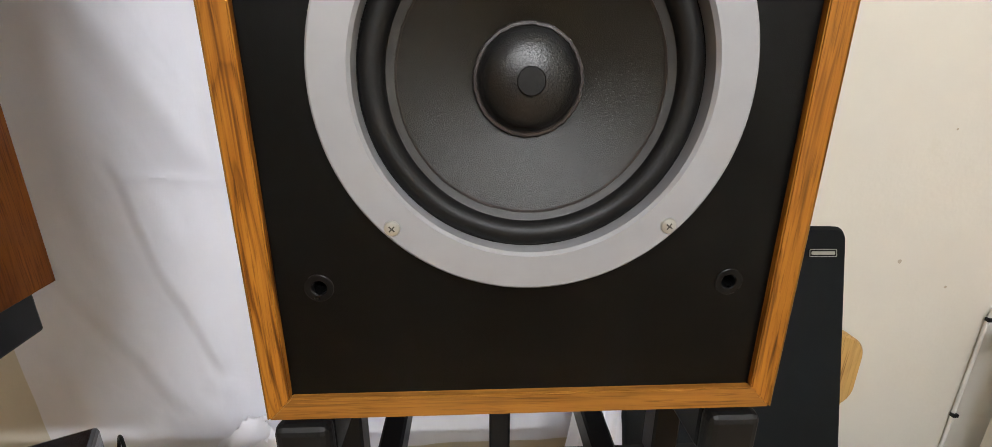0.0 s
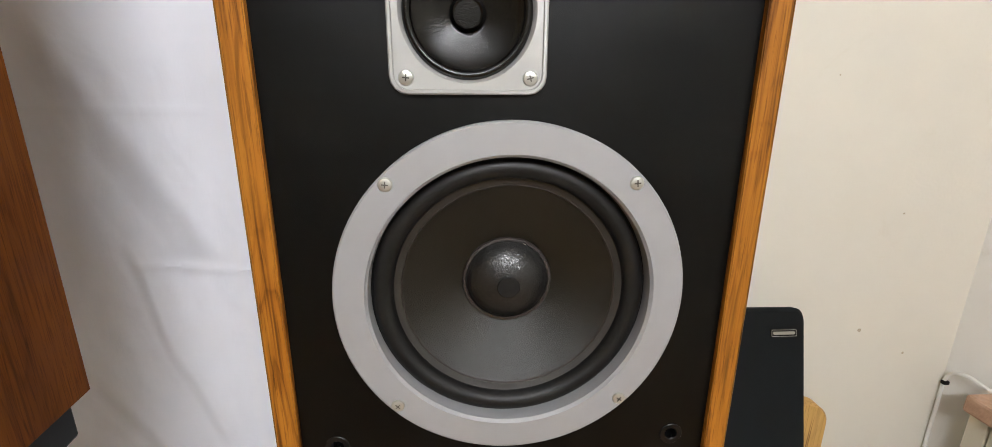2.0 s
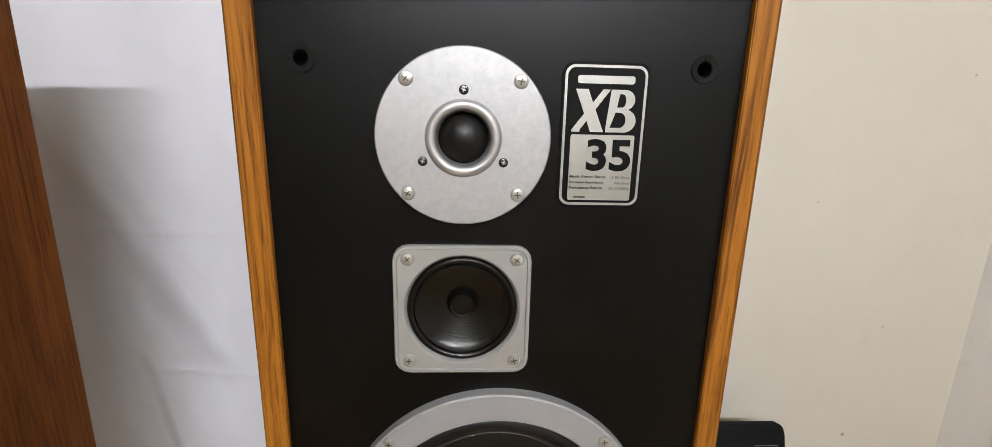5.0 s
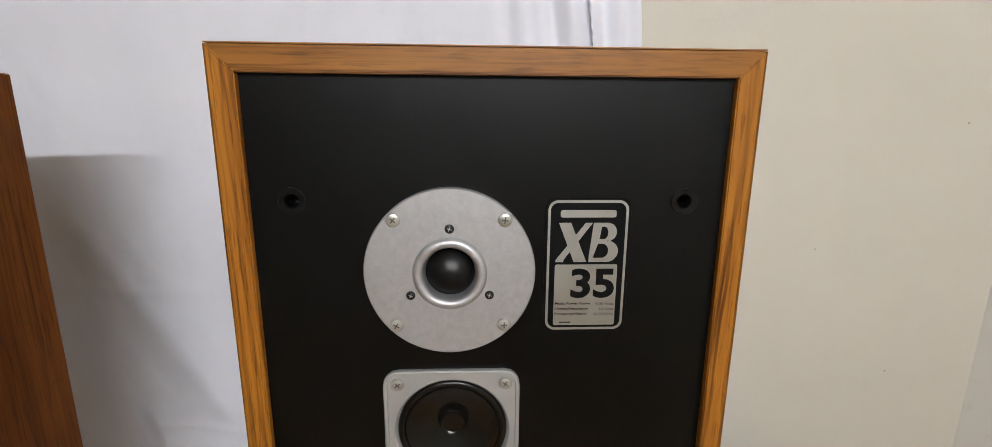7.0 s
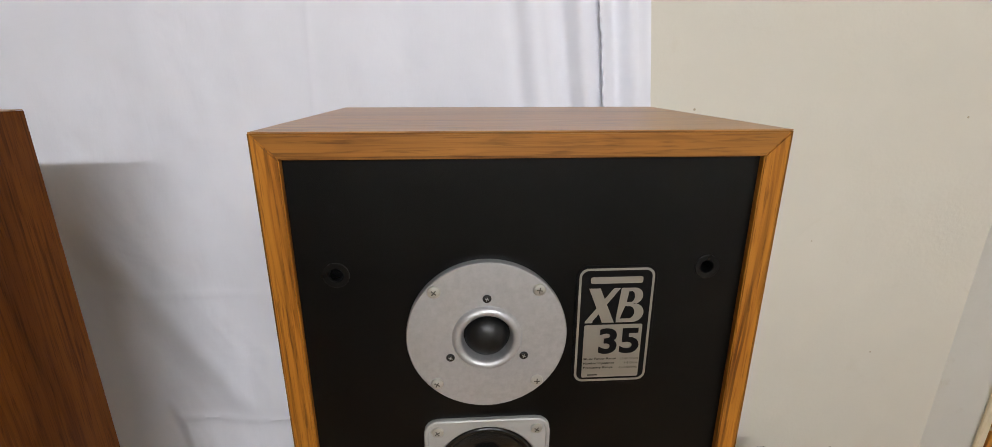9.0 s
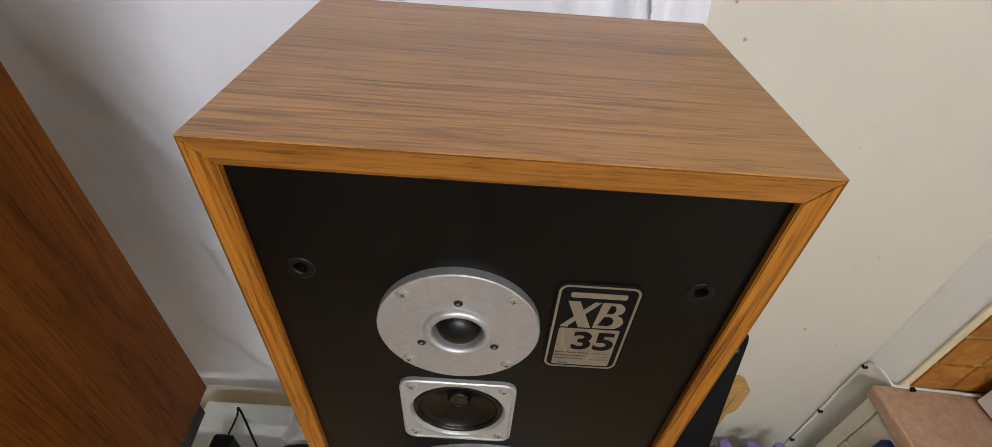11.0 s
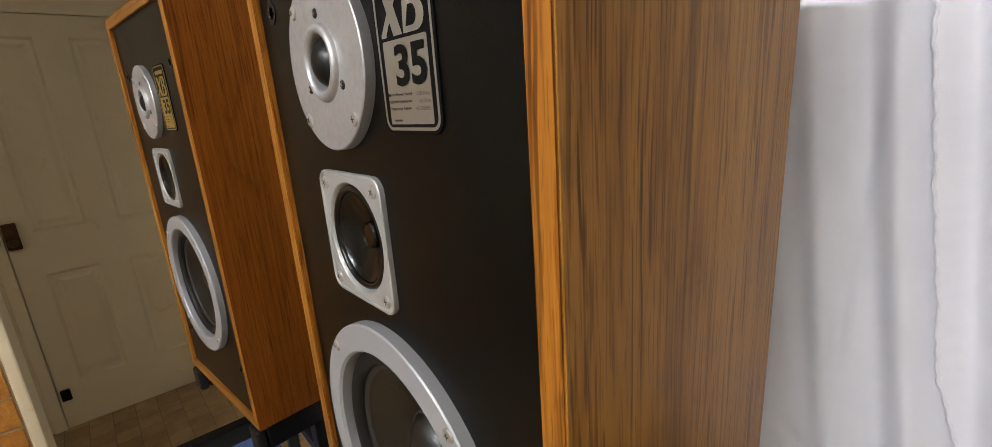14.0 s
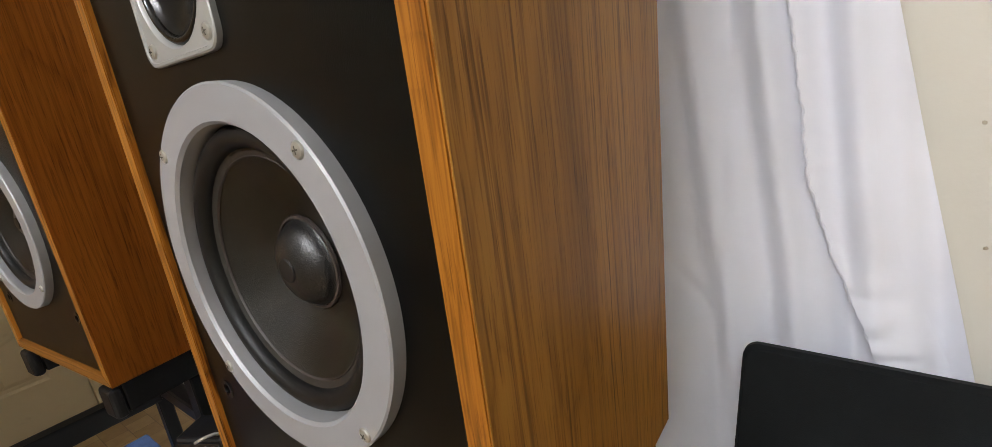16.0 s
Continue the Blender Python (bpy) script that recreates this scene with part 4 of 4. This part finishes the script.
device = thing("media_player", "small black player with a lit blue display", "player", Matrix.Translation((-0.37, 0.052, SHELF + 0.0305)) @ pose(0, 0, 0, 0, 0, 28))
part("body", box(-0.034, 0.034, -0.024, 0.024, 0, 0.056, 0.004, 2), GLOSSBLACK, device)
scr = part("display", box(-0.03, 0.03, -0.0255, -0.0242, 0.006, 0.05, 0.0005), DARKGLASS, device)
for k in range(7):
    part("bar", box(-0.026 + 0.0076 * k, -0.0212 + 0.0076 * k, -0.0262, -0.0256, 0.01, 0.024 + 0.005 * ((k * 3) % 5)), SCREENBLUE, scr)
part("lever", tube([(0.024, -0.015, 0.0555), (0.028, -0.025, 0.064), (0.021, -0.035, 0.066), (0.01, -0.037, 0.061)], 0.002), STEEL, device, "bent chrome lever", None, True)

for k, pts in enumerate((
    [(-0.6, 0.3, TZ0 + 0.004), (-0.5, 0.33, TZ0 + 0.03), (-0.42, 0.31, TZ0 + 0.1), (-0.36, 0.28, TZ0 + 0.16), (-0.3, 0.27, TZ0 + 0.15), (-0.24, 0.26, TZ0 + 0.07), (-0.2, 0.25, TZ0 + 0.006)],
    [(-0.72, 0.26, TZ0 + 0.004), (-0.6, 0.27, TZ0 + 0.03), (-0.5, 0.25, TZ0 + 0.09), (-0.42, 0.25, TZ0 + 0.11), (-0.36, 0.24, TZ0 + 0.06), (-0.3, 0.23, TZ0 + 0.004)],
    [(-0.66, 0.35, TZ0 + 0.004), (-0.6, 0.36, TZ0 + 0.12), (-0.56, 0.34, TZ0 + 0.2), (-0.53, 0.3, TZ0 + 0.08), (-0.5, 0.28, TZ0 + 0.004)],
)):
    tagged(part("loose_cable", tube(pts, (0.004, 0.0032, 0.0025)[k]), RUBBER, None, "", None, True), "thin black cable lying loose behind the shelf", "cable", "loose cables")
plug = tagged(part("power_adapter", box(-0.66, -0.61, 0.3, 0.34, TZ0, TZ0 + 0.075, 0.008, 3), BLACKMETAL), "black power adapter standing on the low table", "adapter")

# ---- leaning grille and chair ----


def chair(at):
    ch = thing("chair", "varnished pine chair with a rounded backrest", "chair", at)
    part("seat", box(-0.2, 0.2, -0.36, 0.03, 0.43, 0.455, 0.008, 2), CHAIR_WOOD, ch)
    for x in (-0.17, 0.17):
        part("leg", box(x - 0.018, x + 0.018, -0.33, -0.294, 0, 0.43, 0.004), CHAIR_WOOD, ch)
        part("leg", box(x - 0.018, x + 0.018, -0.02, 0.016, 0, 0.43, 0.004), CHAIR_WOOD, ch)
        part("back_post", box(x - 0.016, x + 0.016, -0.01, 0.02, 0.455, 0.74, 0.004), CHAIR_WOOD, ch)
    part("backrest", slab(outline(0.402, 0.15, 0.045, 8), -0.012, 0.016, 0.004), CHAIR_WOOD, ch, "", (0, 0, 0.785), True)
    return ch


chair((0.447, 0.44, 0))
GA = Matrix.Translation((0.373, 0.42, 1.066)) @ pose(0, 0, 0, -16, 1.6, 2)
grille = thing("speaker_grille", "black cloth speaker grille leaning against a chair", "grille", GA)
part("grille_cloth", slab(outline(0.352, 0.62, 0.016, 8), -0.009, 0.009, 0.006), GRILLE, grille, "", (0, 0, -0.31), True)
lg = part("logo_plate", slab(outline(0.046, 0.0125, 0.0012, 2), -0.0112, -0.009), BADGE_BLACK, grille, "small black plate with silver border", (0.135, 0, -0.041))
part("border", band(outline(0.045, 0.0115, 0.001, 2), outline(0.0435, 0.01, 0.0008, 2), -0.0116, -0.0111), BADGE_SILVER, lg)
part("word_mark", slab(outline(0.039, 0.0052, 0.0015, 3), -0.0116, -0.0111), BADGE_SILVER, lg)

# ---- kitchen side ----
unit = thing("base_unit", "cream kitchen base unit with navy blue handles", "cabinet", (0.985, 0.46, 0))
part("carcass", box(0, 0.56, -1.2, -0.004, 0.1, 0.81), UNIT, unit)
part("plinth", box(0.05, 0.5, -1.2, -0.01, 0, 0.1), UNIT, unit)
for z0, z1 in ((0.657, 0.806), (0.48, 0.65), (0.3, 0.473), (0.11, 0.293)):
    for j in range(2):
        y1 = -0.045 - 0.46 * j
        dr = part("drawer_front", box(-0.02, -0.001, y1 - 0.45, y1, z0, z1, 0.006, 2), UNIT, unit)
        frame_bm = band(outline(0.24, 0.098, 0.012, 4), outline(0.195, 0.052, 0.006, 4), -0.014, 0)
        part("handle", frame_bm, BLUEPLASTIC, dr, "navy blue rectangular handle", Matrix.Translation((-0.0205, y1 - 0.18, (z0 + z1) / 2 + 0.01)) @ Matrix.Rotation(radians(-90), 4, "Z"))
part("filler_strip", box(-0.018, -0.001, -0.042, -0.005, 0.1, 0.808, 0.002), UNIT, unit)
tagged(part("worktop", box(0.95, RIGHT - 0.004, -0.75, 0.459, 0.812, 0.85, 0.006, 2), WORKTOP), "speckled pink-beige laminate worktop", "worktop")
mw = thing("microwave", "white microwave oven with a dark glass front", "microwave", (1.185, 0.43, 0.85))
part("body", box(0, 0.36, -0.45, 0, 0.006, 0.28, 0.006, 2), WHITEPLASTIC, mw)
part("door", box(-0.014, -0.001, -0.44, -0.006, 0.012, 0.27, 0.004, 2), WHITEPLASTIC, mw)
part("window", box(-0.017, -0.0145, -0.4, -0.04, 0.05, 0.235, 0.001), DARKGLASS, mw, "dark glass window")
for y in (-0.4, -0.05):
    for x in (0.04, 0.3):
        part("foot", box(x, x + 0.02, y, y + 0.02, 0, 0.006), RUBBER, mw)

CLIP = mesh_of(box(-0.006, 0.006, -0.008, 0.002, -0.004, 0.004, 0.001), "clip", BLACKMETAL)
cord = thing("electric_flex", "thin white cable clipped down the wall corner", "cable", (0, 0, 0))
part("cable", tube([(1.2, 0.44, 0.856), (1.1, 0.447, 0.857), (1.0, 0.452, 0.858), (0.99, 0.458, 0.86), (0.979, 0.49, 0.868), (0.976, 0.521, 0.845), (0.976, 0.524, 0.75), (0.976, 0.524, 0.6), (0.976, 0.524, 0.43), (0.976, 0.524, 0.2)], 0.0035), WHITEPLASTIC, cord, "", None, True)
for p in ((0.976, 0.524, 0.832), (0.976, 0.524, 0.605), (0.976, 0.524, 0.43), (1.035, 0.448, 0.858)):
    piece("clip", CLIP, cord, p)

# wall tiles with raised, uneven stones
def tile_field(parent, origin, right, out, cols, rows, tw, th, gap, seed):
    rnd = random.Random(seed)
    shapes = []
    for s in range(4):
        bm = box(-tw / 2 + gap / 2, tw / 2 - gap / 2, -0.004, 0.004, -th / 2 + gap / 2, th / 2 - gap / 2)
        for v in bm.verts:
            v.co.x += rnd.uniform(-0.0015, 0.0015)
            v.co.z += rnd.uniform(-0.0015, 0.0015)
        bmesh.ops.bevel(bm, geom=bm.edges[:], offset=0.0015, segments=1, affect="EDGES")
        shapes.append(mesh_of(bm, "tile", WALLTILE))
    turn = math.degrees(math.atan2(right[1], right[0]))
    for r in range(rows):
        for c in range(cols):
            u = (c + 0.5) * tw
            p = Vector(origin) + Vector(right) * u + Vector((0, 0, (r + 0.5) * th)) + Vector(out) * (0.003 + rnd.uniform(-0.001, 0.001))
            piece("tile", shapes[rnd.randrange(4)], parent, Matrix.Translation(p) @ pose(0, 0, 0, 0, 0, turn))


part("grout_bed", box(1.03, RIGHT - 0.003, 0.4585, 0.4618, 0.852, 1.5), GROUT, wall_tiled)
part("tile_edge", box(1.012, 1.03, 0.452, 0.4618, 0.852, 1.5, 0.003), DOORPAINT, wall_tiled, "cream edging strip")
tile_field(wall_tiled, (1.032, 0.4585, 0.854), (1, 0, 0), (0, -1, 0), 4, 6, 0.1, 0.1, 0.008, 1)
tile_field(stub, (STUBX, STUBY - 0.033 - 0.8, 0.3), (0, 1, 0), (1, 0, 0), 8, 13, 0.1, 0.1, 0.008, 2)

# bottles


def bottle_pack(at):
    pk = thing("bottle_pack", "shrink-wrapped pack of clear water bottles with lilac caps", "bottles", at, "stacked bottle packs")
    body = mesh_of(lathe([(0, 0), (0.034, 0), (0.038, 0.007), (0.038, 0.07), (0.0355, 0.078), (0.038, 0.086), (0.038, 0.155), (0.029, 0.2), (0.0155, 0.225), (0.0145, 0.24), (0, 0.24)], 20, "z"), "bottle", PET, True)
    cap = mesh_of(lathe([(0, 0.262), (0.0165, 0.262), (0.018, 0.259), (0.018, 0.241), (0, 0.241)], 18, "z"), "cap", PURPLE, True)
    for i in range(3):
        for j in range(2):
            b = piece("bottle", body, pk, (0.08 * i, 0.08 * j, 0))
            piece("cap", cap, b, (0, 0, 0))
    lab = part("printed_wrap", slab(outline(0.15, 0.07, 0.02, 5), -0.002, 0), WHITEPLASTIC, pk, "white printed wrap", Matrix.Translation((0.08, 0.0, 0.235)) @ pose(0, 0, 0, -50, 0, 0))
    part("bar", slab(outline(0.12, 0.018, 0.003, 3), -0.003, -0.0021), BLUEPLASTIC, lab, "", (0, 0, 0.012))
    part("bar", slab(outline(0.08, 0.012, 0.003, 3), -0.003, -0.0021), BLUEPLASTIC, lab, "", (0, 0, -0.012))
    return pk


bottle_pack((0.7, 0.36, 0.2723))
bottle_pack((0.7, 0.36, 0.0))
tagged(part("carton_tray", box(0.655, 0.905, 0.315, 0.485, 0.2625, 0.272, 0.001), WHITEPLASTIC), "flat white tray between the bottle packs", "tray")

# things at the far side
board = thing("hanging_board", "matt black board with coiled cables hung on it", "board", (-2.02, BACK, 0))
part("board", box(-0.36, 0.36, -0.03, -0.002, 1.2, 2.3, 0.003), BLACKBOARD, board)
for k in range(4):
    pts = [(0.12 + 0.03 * k + 0.05 * math.cos(a), -0.045 - 0.006 * k, 2.02 - 0.02 * k + 0.16 * math.sin(a)) for a in (2 * math.pi * q / 10 for q in range(11))]
    part("cable", tube(pts, 0.006), RUBBER, board, "", None, True)
part("hook", box(-0.3, -0.27, -0.06, -0.03, 1.9, 2.12, 0.004), STEEL, board)
part("switch_plate", box(0.0, 0.13, -0.045, -0.031, 1.7, 1.95, 0.004), WHITEPLASTIC, board, "white plate on the board")
bag = bmesh.new()
rows = []
for j in range(25):
    u = j / 24
    row = []
    for i in range(24):
        a = 2 * math.pi * i / 24
        r = 0.02 + 0.07 * math.sin(math.pi * min(1, u * 0.9 + 0.08)) * (1 - 0.25 * u)
        r *= 1 + 0.3 * noise.noise(Vector((2.5 * math.cos(a), 2.5 * math.sin(a), 3 * u)))
        row.append(bag.verts.new((1.5 * r * math.cos(a), 0.55 * r * math.sin(a), 0.42 * u)))
    rows.append(row)
for p, q in zip(rows, rows[1:]):
    for i in range(24):
        bag.faces.new((p[i], p[(i + 1) % 24], q[(i + 1) % 24], q[i]))
bag.faces.new(rows[0][::-1])
bag.faces.new(rows[-1])
tagged(part("plastic_bag", bag, WHITEPLASTIC, None, "", (-2.42, BACK - 0.09, 1.72), True), "white plastic bag hanging on the wall", "bag")
tagged(part("corner_pipe", box(LEFT + 0.003, LEFT + 0.045, 0.47, 0.526, 0.005, 2.35, 0.006, 2), BLACKMETAL), "black boxed pipe standing in the room corner", "pipe")
cb = thing("wall_cupboard", "dark brown wooden cupboard high in the corner", "cupboard", (LEFT, 0.36, 0))
part("body", box(0.002, 0.3, 0, 0.1, 1.98, 2.3, 0.004), BROWN_WOOD, cb)
part("post", box(0.002, 0.04, 0.0, 0.04, 0.0, 1.98, 0.003), BROWN_WOOD, cb)
vb = bmesh.new()
ys = [FRONT + (BACK - FRONT) * k / 120 for k in range(121)]
edge = [(-2.1 + 0.12 * (y - 0.1) + 0.03 * noise.noise(Vector((0, 7 * y, 0))) + 0.02 * noise.noise(Vector((3, 31 * y, 0))), y) for y in ys]
va = [vb.verts.new((LEFT, y, 0.0085)) for _, y in edge]
vc = [vb.verts.new((x, y, 0.0085 + 0.006 * max(0, noise.noise(Vector((9, 11 * y, 0)))))) for x, y in edge]
vd = [vb.verts.new((x + 0.002, y, 0.0045)) for x, y in edge]
for k in range(120):
    vb.faces.new((va[k], vc[k], vc[k + 1], va[k + 1]))
    vb.faces.new((vc[k], vd[k], vd[k + 1], vc[k + 1]))
tagged(part("vinyl_sheet", vb, VINYL), "worn brown vinyl flooring with a torn edge", "flooring", "", "structure")

tile_me = mesh_of(box(-0.147, 0.147, -0.147, 0.147, 0, 0.004, 0.001), "floor_tile", FLOORTILE)
for i in range(14):
    for j in range(14):
        piece("floor_tile", tile_me, floor, (-2.75 + 0.3 * i, -3.65 + 0.3 * j, 0.0002))

# small marks on the painted wall
for x, z, r in ((0.765, 0.955, 0.0042), (0.872, 0.9, 0.003), (0.867, 1.681, 0.0022), (0.44, 1.385, 0.002), (0.352, 1.616, 0.003), (0.32, 1.667, 0.0026), (0.357, 1.696, 0.0022), (0.385, 1.292, 0.0022), (0.4, 1.163, 0.0022), (0.8, 1.2, 0.002), (0.62, 1.45, 0.0016)):
    sp_bm = lathe([(r, 0.0), (r * 0.8, -0.0006), (0, -0.0009)], 9, wob=lambda a, q: 0.35 * q * noise.noise(Vector((2 * math.cos(a), 2 * math.sin(a), 90 * x))))
    part("paint_chip", sp_bm, DIRT, wall_back, "", (x, BACK - 0.0002, z))
